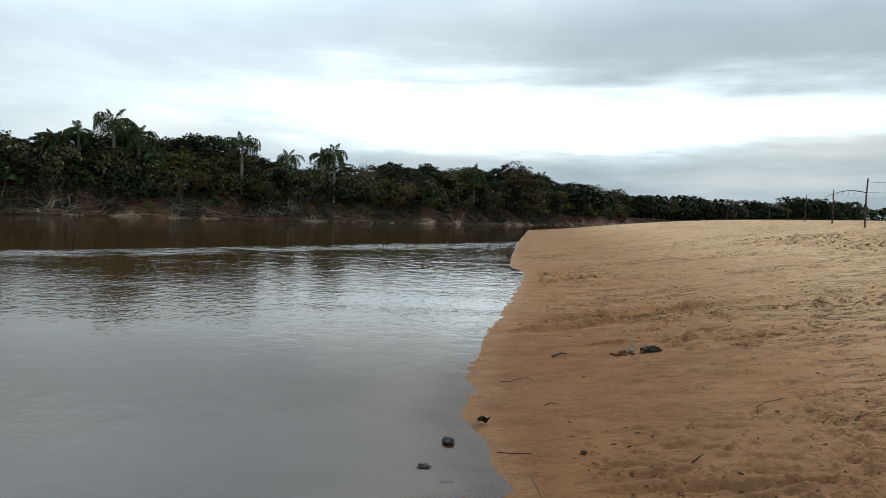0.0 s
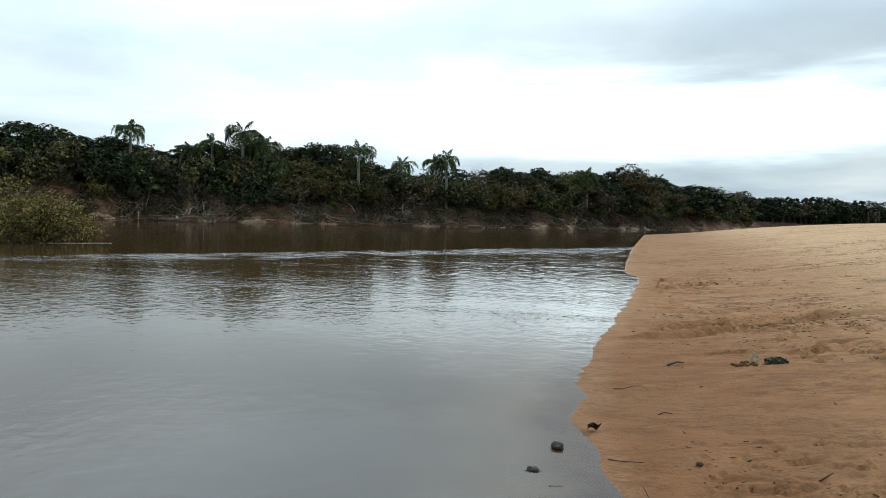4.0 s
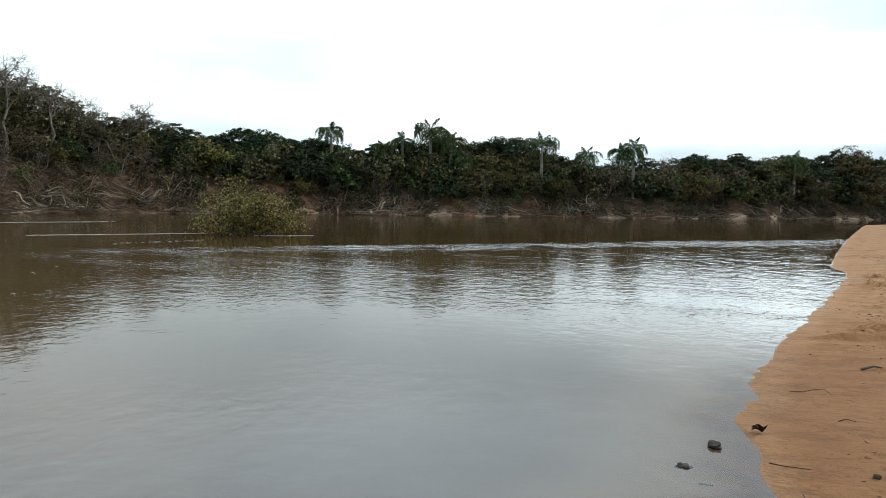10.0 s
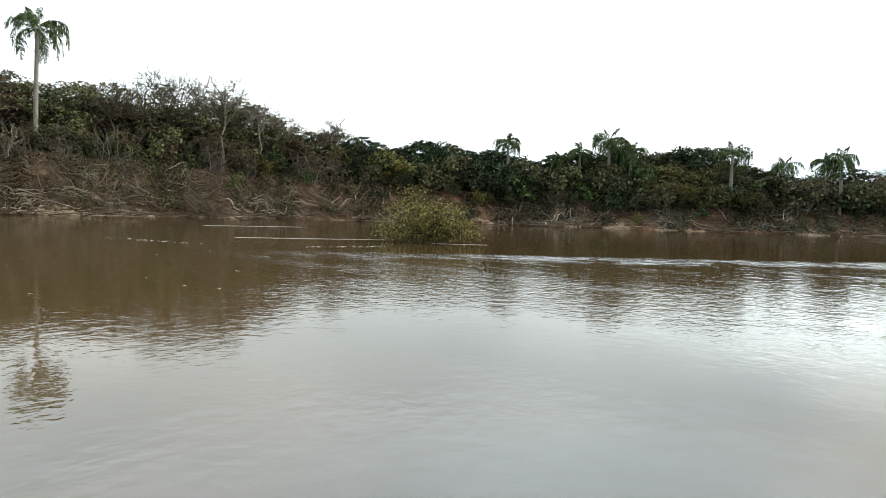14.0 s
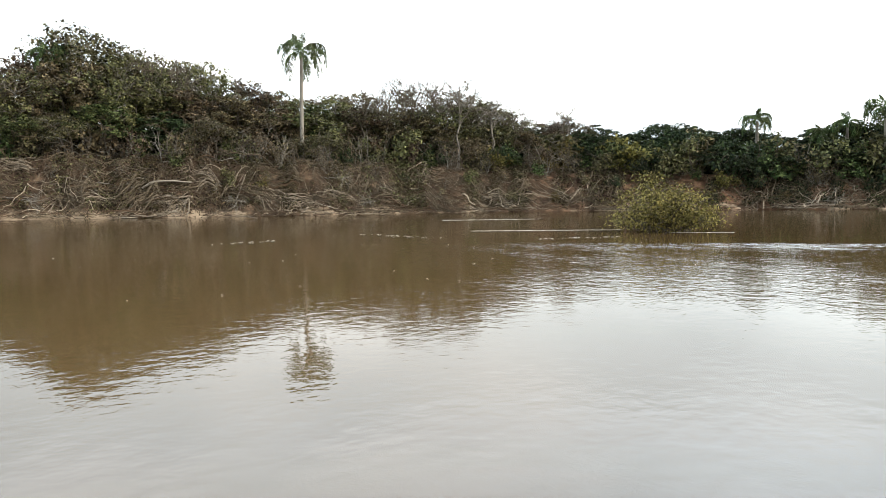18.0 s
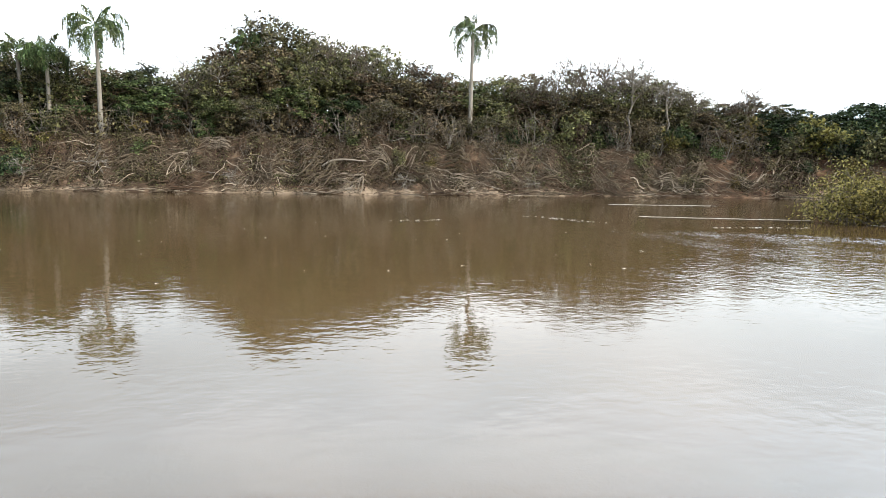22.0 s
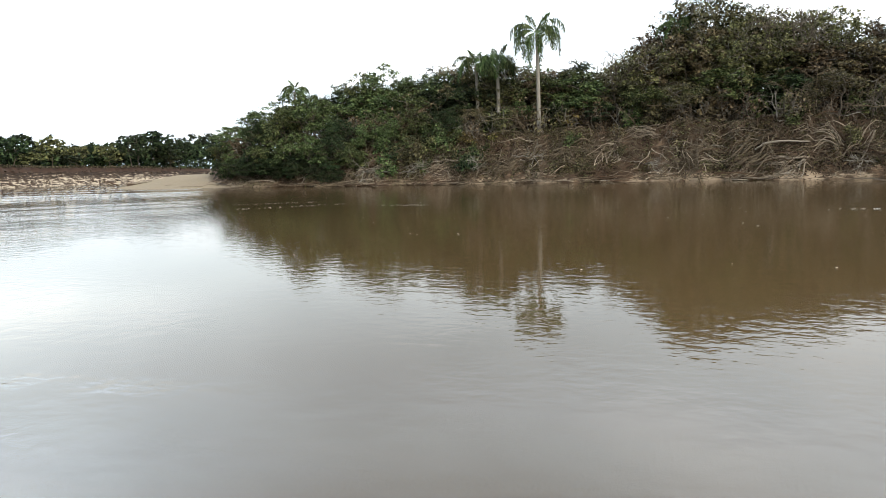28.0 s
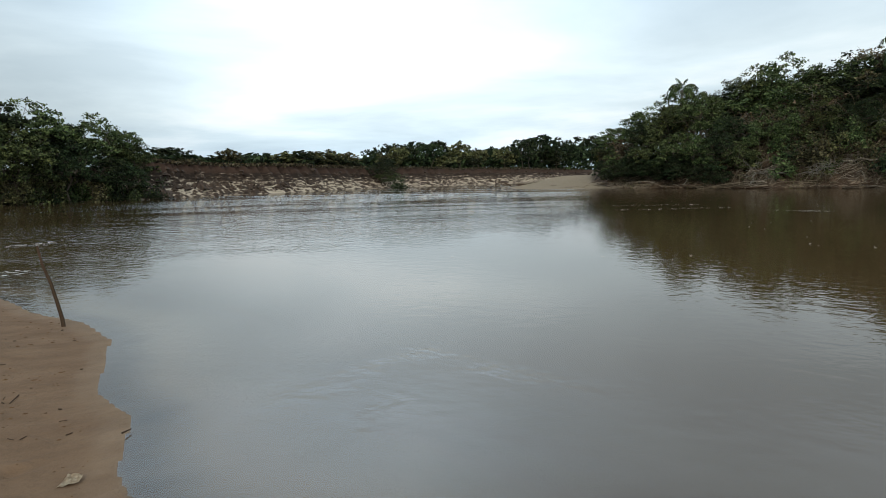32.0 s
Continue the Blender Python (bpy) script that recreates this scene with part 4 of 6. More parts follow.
def build_water():
    azs = np.radians(np.arange(0, 360, 1.0))
    rs = np.concatenate([[0.015, 0.4, 0.8], 1.0 * 1.05 ** np.arange(75), [45, 60, 80, 120, 200, 400, 1500, 3000.0]])
    A, Rr = np.meshgrid(azs, rs, indexing="ij")
    v = np.stack([Rr * np.sin(A), Rr * np.cos(A), 0 * A], -1).reshape(-1, 3)
    n, m = len(azs), len(rs)
    i = np.arange(n)[:, None] * m + np.arange(m - 1)[None]
    j = ((np.arange(n) + 1) % n)[:, None] * m + np.arange(m - 1)[None]
    me = raw_mesh("water", v, np.stack([j, j + 1, i + 1, i], -1).reshape(-1, 4), WATER, True)
    # silty water hides its bed within a hand's depth
    deep = -ground(v[:, 0], v[:, 1], False)[0]
    me.attributes.new("thin", "FLOAT", "POINT").data.foreach_set("value", np.exp(-np.maximum(deep, 0) / 0.11).astype(np.float32))
    return tagged(new("water", me), "muddy brown river water with wind ripples mirroring the cloudy sky", "water", kind="structure")


build_water()

# ---------------------------------------------------------------- woods on the far bank
# heading and elevation of the tree tops against the sky
SKY_AZ = [-126, -122, -119.4, -117, -115, -110, -107, -103.5, -99, -94.3, -91.9, -89.4, -86.3, -82.8, -78, -75.4, -72, -65.5, -63.7, -61, -57.3, -55.9, -52, -49, -45.4, -39, -34, -31.4, -29, -24, -22, -20.8, -19.4, -18, -16.2, -15, -11.5, -7, -4.7, 0, 3, 5.7, 8.1, 10, 12.3, 14, 20.6, 26, 27.5, 30.6]
SKY_EL = [4.0, 5.5, 7.0, 6.2, 8.2, 8.4, 8.7, 9.3, 8.7, 8.3, 10, 11.2, 12.7, 12.0, 11, 9.4, 9.2, 8.9, 8.5, 8.5, 8.6, 8.0, 6.9, 6.6, 5.7, 5.7, 5, 4.7, 5.5, 5.5, 5.4, 5.6, 6.0, 5.2, 4.4, 4.2, 3.5, 3.9, 4.3, 4.2, 3.9, 4.7, 3.6, 2.9, 3.2, 2.5, 2.2, 1.8, 2.5, 2]
EYE = 1.55


def place(ob, az, r, scale, turn, sink=0.0, fresh=None, flat=1.0):
    x, y = polar(az, r)
    m = pose(x, y, height_at(x, y) - sink, 0, 0, turn) @ Matrix.Diagonal((scale * flat, scale * flat, scale, 1))
    return copy_thing(ob, m)


def retire(obs):
    for ob in obs:
        for o in (*ob.children_recursive, ob):
            bpy.data.objects.remove(o)


rng = np.random.default_rng(7)
GREENS = [tree(11, 10, 7.5, LEAF_GREEN, "leafy green tree with a rounded uneven crown on the bank"),
          tree(12, 10, 8.5, LEAF_DARK, "dark green spreading tree in the river woods", masses=18),
          tree(13, 10, 6.5, LEAF_DARK, "tall dark green tree with a clumped crown", low=0.05),
          tree(14, 10, 8.0, LEAF_GREEN, "broad green tree with gaps in its crown", trunks=2)]
NORTH = dict(n_leaf=4800, size=0.30)
# most take the darkest leaves, so their backlit shade is in the leaf colour
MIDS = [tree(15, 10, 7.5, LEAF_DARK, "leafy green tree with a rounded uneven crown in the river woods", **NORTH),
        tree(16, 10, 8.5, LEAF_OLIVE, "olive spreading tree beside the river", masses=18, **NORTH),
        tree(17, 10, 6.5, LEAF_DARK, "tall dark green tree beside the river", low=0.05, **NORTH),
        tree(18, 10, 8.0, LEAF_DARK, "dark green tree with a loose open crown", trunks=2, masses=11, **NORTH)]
THIN = dict(n_leaf=4600, size=0.23, twigs=170, sub=10, limb_r=0.0085)
OLIVES = [tree(21, 10, 7.5, LEAF_OLIVE, "olive-brown half-leafless tree on the bank", bark=BARK_PALE, trunks=2, **THIN),
          tree(22, 10, 6.5, LEAF_BROWN, "dry brownish tree with thin foliage", trunks=2, **THIN),
          tree(23, 10, 8.0, LEAF_OLIVE, "greyish olive tree with fine twigs", bark=BARK_PALE, masses=18, **THIN)]
YELLOWS = [tree(26, 10, 9.0, LEAF_TAWNY, "yellow-green bushy tree on the bank slope", n_leaf=4600, size=0.26, low=0.03, trunks=3, masses=18)]
SMALL = dict(n_leaf=1300, size=0.75, low=0.0, masses=13, sub=6)
FARS = [tree(31, 10, 9, LEAF_DARK, "distant dark green tree on the horizon", **SMALL),
        tree(32, 10, 11, LEAF_DARK, "distant spreading dark green tree", **SMALL),
        tree(33, 10, 8, LEAF_DARK, "distant leafy dark green tree", **SMALL),
        tree(34, 10, 10, LEAF_OLIVE, "distant olive-brown leafy tree", **SMALL)]
BARES = [bare_tree(41, 10, 9, "grey-brown leafless tree with a dome of fine twigs", False), bare_tree(42, 10, 6.5, "pale bare tree with forked branches"),
         bare_tree(43, 10, 8.5, "brown-grey tree with few dry leaves", False, 900)]
SNAGS = [bare_tree(44, 10, 9, "fallen bleached tree", twigs=0), bare_tree(45, 10, 7, "fallen bleached tree", twigs=0)]
SHRUBS = [shrub(51, 2.6, 3.4, LEAF_OLIVE, "olive shrub with tangled stems on the bank"), shrub(52, 2.2, 3.2, LEAF_GREEN, "low green shrub on the bank"),
          shrub(53, 3.0, 3.0, LEAF_BROWN, "dry brown shrub with bare stems", 600, wood=BARK_PALE), shrub(54, 2.0, 3.6, LEAF_DARK, "dark green low shrub at the foot of the trees"),
          shrub(55, 2.8, 3.8, LEAF_BROWN, "leafless tangle of grey stems", 260, stems=12, wood=BARK_PALE), shrub(56, 2.4, 3.2, LEAF_TAWNY, "yellowish shrub on the slope", 700)]


def pick(az, front):
    """Which kinds of tree grow at a heading."""
    u = rng.random()
    if -92 < az < -76 and not front:
        return OLIVES[rng.integers(0, 3)]
    if az > 10:
        return FARS[rng.integers(0, 3)] if u < 0.8 else MIDS[1]
    if -48 < az < -27:
        return MIDS[int(rng.choice([0, 2, 3]))]
    if az > -48:
        if -23.5 < az < -17 and front:
            return YELLOWS[0]
        if u < 0.62:
            return MIDS[rng.integers(0, 4)]
        if u < 0.80:
            return OLIVES[rng.integers(0, 3)] if front else MIDS[rng.integers(0, 3)]
        return YELLOWS[0] if u < 0.88 or front else MIDS[3]
    if az < -108:
        return GREENS[rng.integers(0, 4)]
    if az < -92:
        return GREENS[rng.integers(0, 4)] if u < 0.6 else OLIVES[rng.integers(0, 3)]
    if -66 < az < -55:
        return BARES[rng.integers(0, 3)] if u < 0.35 else OLIVES[rng.integers(0, 3)]
    return BARES[2] if u < 0.08 else (GREENS[rng.integers(0, 4)] if u < (0.30 if front else 0.12) else OLIVES[rng.integers(0, 3)])


for row, (off, tall, step) in enumerate([(9.8, 0.60, 4.4), (13.5, 0.84, 4.2), (18, 1.0, 3.6), (15.6, 0.95, 4.6)]):
    az = -125.0 + row if row < 3 else -108.0
    while az < (31 if row < 3 else 6):
        off2 = off - 2.8 * float(smooth(-52, -40, az)) * (1 if row < 2 else 0.6)
        R = np.interp(az, FAR_AZ, FAR_R) + off2 + rng.uniform(-1.6, 1.6)
        x, y = polar(az, R)
        el = np.interp(az, SKY_AZ, SKY_EL)
        top = EYE + R * math.tan(radians(el)) * tall * rng.uniform(0.90, 1.05)
        hgt = max(top - height_at(x, y), 3.0)
        ob = (OLIVES[rng.integers(0, 3)] if rng.random() < 0.75 or -92 < az < -76 else GREENS[rng.integers(0, 4)]) if row == 3 and az < -50 else pick(az, row < 2)
        flat = float(np.clip(11.5 / hgt, 1.1, 1.7))
        place(ob, az, R, hgt / 10.0, rng.uniform(0, 360), 0.1, flat=flat)
        az += math.degrees(step * rng.uniform(0.75, 1.25) / R) * (1.4 if az > 12 else 1.0)

for off, step, lo, hi in [(10.5, 2.6, 1.1, 1.8), (8.3, 2.8, 0.8, 1.3), (5.2, 4.4, 0.4, 0.8), (2.6, 6.5, 0.3, 0.55)]:
    az = -125.0
    while az < 15:
        north = float(smooth(-52, -40, az))
        R = np.interp(az, FAR_AZ, FAR_R) + off + rng.uniform(-1.2, 1.2) - 2.0 * north * (off > 6)
        k = rng.choice(6, p=[0.22, 0.1, 0.2, 0.1, 0.3, 0.08]) if az < -48 else rng.choice(6, p=[0.2, 0.22, 0.12, 0.2, 0.12, 0.14])
        place(SHRUBS[k], az, R, min(rng.uniform(lo, hi) * (1 + 0.45 * north * (off > 4)), 1.75), rng.uniform(0, 360), 0.1)
        az += math.degrees(step * rng.uniform(0.6, 1.4) / R)

# the leafy wooded point that hangs over the water
for az, off, hgt in [(-124.6, 2.0, 5.0), (-123.2, 1.0, 5.2), (-121.6, 1.5, 6.0), (-120.0, 1.5, 6.5), (-118.4, 1.5, 6.2), (-116.6, 2.5, 6.0), (-122.4, 5.5, 7.0), (-120.4, 6.0, 8.2), (-118.0, 6.5, 8.5), (-125.6, 3.0, 4.0), (-115.2, 2.0, 4.6), (-113.6, 5.0, 5.2), (-111.8, 6.5, 5.0), (-109.6, 7.0, 4.6), (-107.0, 7.5, 4.4), (-115.8, 5.5, 6.0)]:
    place(GREENS[rng.integers(0, 4)], az, np.interp(az, FAR_AZ, FAR_R) + off, hgt / 10, rng.uniform(0, 360), 0.9)

for i in range(26):
    az = rng.uniform(-114.5, -104.5)
    place(SHRUBS[int(rng.choice([1, 3, 0, 1]))], az, np.interp(az, FAR_AZ, FAR_R) + rng.uniform(1.0, 8.5), rng.uniform(0.7, 1.25), rng.uniform(0, 360), 0.15)

for i in range(18):
    az = rng.uniform(-125.5, -116.4)
    place(GREENS[int(rng.choice([1, 2, 2]))], az, np.interp(az, FAR_AZ, FAR_R) + rng.uniform(0.3, 2.4), rng.uniform(0.30, 0.46), rng.uniform(0, 360), 0.8, flat=1.2)

# palms: heading, elevation of the top, distance past the water's edge, frond reach
for i, (az, el, off, reach) in enumerate([(-70.65, 13.1, 10, 2.9), (-99.4, 12.1, 8.5, 3.2), (-88.7, 11.6, 14.5, 2.4), (-102.7, 9.8, 10.6, 2.8), (-26.0, 6.95, 9, 2.6), (-24.3, 5.95, 9, 2.3), (-28.4, 5.9, 11, 2.1), (-16.7, 5.8, 7, 2.5), (-13.1, 4.75, 9, 2.2), (-9.3, 5.4, 7, 2.3), (-10.2, 5.0, 9, 2.2), (-34.3, 6.45, 12, 2.1), (-119.3, 7.4, 17, 2.2), (7.9, 3.75, 12, 2.5), (2.4, 4.2, 8, 2.4), (-104.4, 9.6, 11.2, 2.7), (-25.2, 6.4, 12, 2.2), (-23.0, 4.3, 8, 2.2), (-30.0, 5.2, 11, 2.0)]):
    R = np.interp(az, FAR_AZ, FAR_R) + off
    x, y = polar(az, R)
    z = height_at(x, y)
    ob = palm(61 + i, EYE + R * math.tan(radians(el)) - z, reach, "tall feather palm with a straight pale trunk" if off < 11 else "feather palm rising out of the river woods", 24, 1.1 if i != 1 else 1.2)
    ob.matrix_basis = pose(x, y, z - 0.1, 0, 0, rng.uniform(0, 360))

# single bare trees that stand out
for az, el, off, k in [(-49.0, 7.6, 14, 1), (-57.6, 10.2, 9, 1), (-61.4, 10.6, 12, 0), (-63.4, 10.2, 13, 0), (-59.3, 10.3, 13, 0), (-56.9, 9.4, 13, 2), (-65.2, 9.4, 12, 2), (-80.6, 11.9, 14, 0), (-53.0, 7.9, 12, 2), (-93.0, 9.4, 12, 2), (-54.8, 8.4, 10, 1), (-6.8, 4.3, 10, 0)]:
    R = np.interp(az, FAR_AZ, FAR_R) + off
    x, y = polar(az, R)
    place(BARES[k], az, R, (EYE + R * math.tan(radians(el)) - height_at(x, y)) / 10, rng.uniform(0, 360), 0.1, flat=0.9)

# ---------------------------------------------------------------- down the river
for az, el, off in [(-173, 6.4, 3), (-171.2, 6.3, 4), (-169.6, 6.4, 5), (-168.2, 5.3, 5), (-166.8, 4.9, 5), (-165.5, 5.5, 6), (-164.2, 4.5, 6), (-162.9, 3.5, 6), (-170.4, 4.4, 0), (-167.4, 3.6, 1), (-165.2, 3.0, 1), (-172.4, 4.6, 0), (-175, 6, 5), (-178, 6.5, 6), (-176.4, 4.5, 1), (-163.5, 2.2, 1)]:
    R = np.interp(az, CUT_AZ, CUT_R) + off
    x, y = polar(az, R)
    hgt = EYE + R * math.tan(radians(el)) - height_at(x, y) + 0.8
    place(GREENS[rng.integers(0, 4)], az, R, hgt / 10, rng.uniform(0, 360), 0.8, flat=1.15)
for az in np.arange(-178, -162, 0.55):
    R = np.interp(az, CUT_AZ, CUT_R) + rng.uniform(-0.5, 3)
    place(SHRUBS[int(rng.choice([1, 3, 3, 0]))], az, R, rng.uniform(0.9, 1.5), rng.uniform(0, 360), 0.5)
az = -164.0
while az < -124:
    R = np.interp(az, CUT_AZ, CUT_R) + rng.uniform(35, 75)
    el = np.interp(az, [-162, -155, -151, -147, -143.5, -139.8, -136.5, -131.7, -126], [2.75, 2.8, 2.6, 2.3, 2.75, 3.1, 2.95, 3.2, 3.0]) * rng.uniform(0.62, 1.16)
    x, y = polar(az, R)
    hgt = max(EYE + R * math.tan(radians(el)) - height_at(x, y), 1.5)
    ob = FARS[rng.integers(0, 4)] if az < -140 or az > -132 else FARS[3 if rng.random() < 0.6 else 0]
    place(ob, az, R, hgt / 10, rng.uniform(0, 360), 0.1, flat=float(np.clip(9 / hgt, 1.1, 2.3)) * rng.uniform(0.8, 1.2))
    az += rng.uniform(0.25, 0.85)
place(GREENS[1], -143.9, 170, 0.62, 40, 0.3, flat=1.5)
place(GREENS[3], -143.2, 169, 0.5, 90, 0.3, flat=1.6)
place(SHRUBS[3], -142.6, 166, 1.8, 10, 0.3)

# ---------------------------------------------------------------- bush standing in the water
bush = shrub(71, 2.2, 5.6, LEAF_YELLOW, "yellow-green willowy bush standing in the river", 8000, 0.12, 34, "river_bush", "river bush", BARK)
bx, by = polar(-41, 30.6)
bush.matrix_basis = pose(bx, by, -0.05, 0, 0, 20)

# fallen trees lying down the bank: heading, distance past the edge, length, turn
for az, off, size, k in [(-112.6, 1.0, 5.5, 1), (-113.8, 2.6, 5.0, 0), (-110.6, 3.0, 4.5, 1), (-75.3, 0.6, 3.6, 1), (-64.6, 1.6, 3.4, 0), (-92.0, 2.2, 4.2, 1), (-101.5, 3.2, 4.4, 0), (-86.0, 4.2, 4.0, 1), (-20.8, 1.2, 4.0, 1), (-31.0, 1.6, 4.4, 0), (-12.6, 0.6, 3.6, 1), (-104.5, 1.2, 4.0, 1), (-69.0, 4.5, 3.6, 0)]:
    x, y = polar(az, np.interp(az, FAR_AZ, FAR_R) + off)
    ob = copy_thing(SNAGS[k], pose(x, y, height_at(x, y) + 0.25, rng.uniform(72, 98), 0, -az + rng.uniform(-75, 75)) @ Matrix.Scale(size / 10, 4))
    ob.name = "fallen_tree"
    tagged(ob, "fallen bleached dead tree lying on the muddy bank", "fallen tree", "fallen trees on the bank")

retire(GREENS + MIDS + OLIVES + YELLOWS + FARS + BARES + SNAGS + SHRUBS)


# ---------------------------------------------------------------- brushwood and low growth on the far bank
def bank_edge(az):
    return np.interp(az, FAR_AZ, FAR_R) + 1.3 * fbm(az * 0.35, az * 0, 3, 31) + 0.5 * vnoise(az * 2.1, az * 0, 33)


def brushwood(az0, az1, count, deep, label, material, thick=1.0):
    """Dead branches and roots tangled on the slope."""
    paths, n = [], 6
    for i in range(count):
        if i % 14 == 0:
            az = rng.uniform(az0, az1)
            r = bank_edge(np.array([az]))[0] + deep * rng.uniform(0, 1) ** 1.3
            hub = polar(az, r)
            lie = radians(-az) + rng.choice([0.9, 1.4, -0.9, -1.4, 0.1, 3.0]) + rng.normal() * 0.25
            pile = rng.uniform(0.1, 0.75)
        near = 0.75 if i % 14 < 11 else 4.0
        x, y = hub[0] + rng.normal() * near, hub[1] + rng.normal() * near
        a = lie + rng.normal() * 0.38
        p = crook(rng, (x, y, 0), (math.sin(a), math.cos(a), 0), rng.uniform(0.9, 3.6) * thick ** 0.5, n, 0.16)
        arch = rng.uniform(0.03, 0.3) * np.sin(np.linspace(0.2, 2.9, n)) + pile * rng.uniform(0, 1)
        rad = thick * rng.uniform(0.014, 0.045) * (1.9 if rng.random() < 0.12 else 1)
        paths.append((p, np.linspace(rad, rad * 0.35, n), arch))
    pts = np.concatenate([p for p, _, _ in paths])
    z = np.maximum(ground(pts[:, 0], pts[:, 1])[0], 0.0).reshape(-1, n)
    out = []
    for (p, rad, arch), zz in zip(paths, z):
        p[:, 2] = zz + arch
        out.append((p, rad))
    ob = new("brushwood", raw_mesh("brushwood", *tubes(out, 3), material))
    return tagged(ob, label, "brushwood", kind="stuff")


def undergrowth(az0, az1, tufts, deep, material, label, size=0.34):
    """Low weeds and grass in tufts on the slope."""
    az = rng.uniform(az0, az1, tufts * 3)
    az = az[vnoise(az * 1.1, az * 0, 88) + rng.normal(size=len(az)) * 0.35 > 0.1][:tufts]
    tufts = len(az)
    r = bank_edge(az) + 0.4 + deep * rng.uniform(0, 1, tufts)
    x, y = r * np.sin(np.radians(az)), r * np.cos(np.radians(az))
    k = 15
    px = np.repeat(x, k) + rng.normal(size=tufts * k) * 0.32
    py = np.repeat(y, k) + rng.normal(size=tufts * k) * 0.32
    hz = np.repeat(rng.uniform(0.15, 0.65, tufts), k)
    pz = np.maximum(ground(px, py)[0], 0) + hz * rng.uniform(0, 1, tufts * k)
    ob = new("undergrowth", raw_mesh("undergrowth", *leaves(rng, np.stack([px, py, pz], 1), 0, size, 3.2, 0.0), material))
    return tagged(ob, label, "undergrowth", kind="stuff")


for a0 in range(-124, 12, 8):
    dense = a0 < -50
    brushwood(a0, a0 + 8, 330 if dense else 260, 9.0 if dense else 6.5, "brown dead branches and roots tangled on the bank", BRUSH, 0.95)
    # dark branches, with the litter below, darken the slope between the brown ones
    brushwood(a0, a0 + 8, 220 if dense else 110, 8.0, "dark branches and roots tangled on the bank", DARK_WOOD, 1.0)
    brushwood(a0, a0 + 8, 56 if dense else 40, 6.0 if dense else 5.0, "bleached grey dead branches scattered over the bank", DRIFT_GREY, 1.35)
    undergrowth(a0, a0 + 8, 420, 9.0 if dense else 6, LEAF_LITTER, "dark fallen leaves and dry weeds on the earth bank", 0.26)
    undergrowth(a0, a0 + 8, 60, 8.5 if dense else 5, LEAF_BROWN, "dry brown weeds on the earth bank", 0.3)
    undergrowth(a0, a0 + 8, 300, 9.5 if dense else 6, LEAF_OLIVE if dense else LEAF_DARK, "olive-green low plants on the bank", 0.26)


def stem_thicket(az0, az1, count, material):
    """Thin pale stems standing crooked at the foot of the woods."""
    paths = []
    for i in range(count):
        if i % 4 == 0:
            az = rng.uniform(az0, az1)
            R = bank_edge(np.array([az]))[0] + rng.uniform(6.8, 11.5)
            x, y = polar(az, R)
        sx, sy = x + rng.normal() * 0.35, y + rng.normal() * 0.35
        tall = rng.uniform(1.6, 4.6)
        p = crook(rng, (sx, sy, height_at(sx, sy) - 0.2), (rng.normal() * 0.45, rng.normal() * 0.45, 1), tall, 7, 0.2)
        rad = rng.uniform(0.025, 0.065)
        paths.append((p, np.linspace(rad, rad * 0.35, 7)))
        for k in range(3):
            b = p[rng.integers(2, 6)]
            paths.append((crook(rng, b, rng.normal(size=3) + [0, 0, 0.6], tall * rng.uniform(0.2, 0.5), 5, 0.25), np.linspace(rad * 0.55, 0.010, 5)))
    return tagged(new("stem_thicket", raw_mesh("stem_thicket", *tubes(paths, 4), material)), "pale thin crooked stems at the foot of the woods", "thicket", kind="stuff")


for a0 in range(-122, 2, 8):
    stem_thicket(a0, a0 + 8, 26 if a0 < -50 else 12, BARK)
    stem_thicket(a0, a0 + 8, 18 if a0 < -50 else 8, BARK_PALE)


def log(points, radius, material, label, name="driftwood_log", category="log"):
    n = len(points)
    me = raw_mesh(name, *tubes([(np.array(points), np.linspace(radius, radius * 0.5, n))], 7), material, True)
    return tagged(new(name, me), label, category, "driftwood on the bank")


for i in range(34):
    az = rng.uniform(-118, 3)
    e = bank_edge(np.array([az]))[0]
    x, y = polar(az, e + rng.uniform(0.1, 3.5) ** 1.1)
    a = radians(-az) + math.pi / 2 + rng.normal() * 0.5
    p = crook(rng, (x, y, 0), (math.sin(-a), math.cos(-a), 0), rng.uniform(1.6, 4.2), 7, 0.14)
    p[:, 2] = np.maximum(ground(p[:, 0], p[:, 1])[0], 0) + 0.12
    log(p, rng.uniform(0.06, 0.13), DRIFT if rng.random() < 0.7 else DRY_WOOD, "bleached bare driftwood log on the muddy bank")
x, y = polar(-82.9, 67.6)
p = crook(rng, (x, y, 0), (0.35, 1.0, 0), 4.4, 7, 0.12)
p[:, 2] = ground(p[:, 0], p[:, 1])[0] + np.linspace(0.3, 1.0, 7)
log(p, 0.12, DRIFT, "long pale dead bough leaning on the bank")


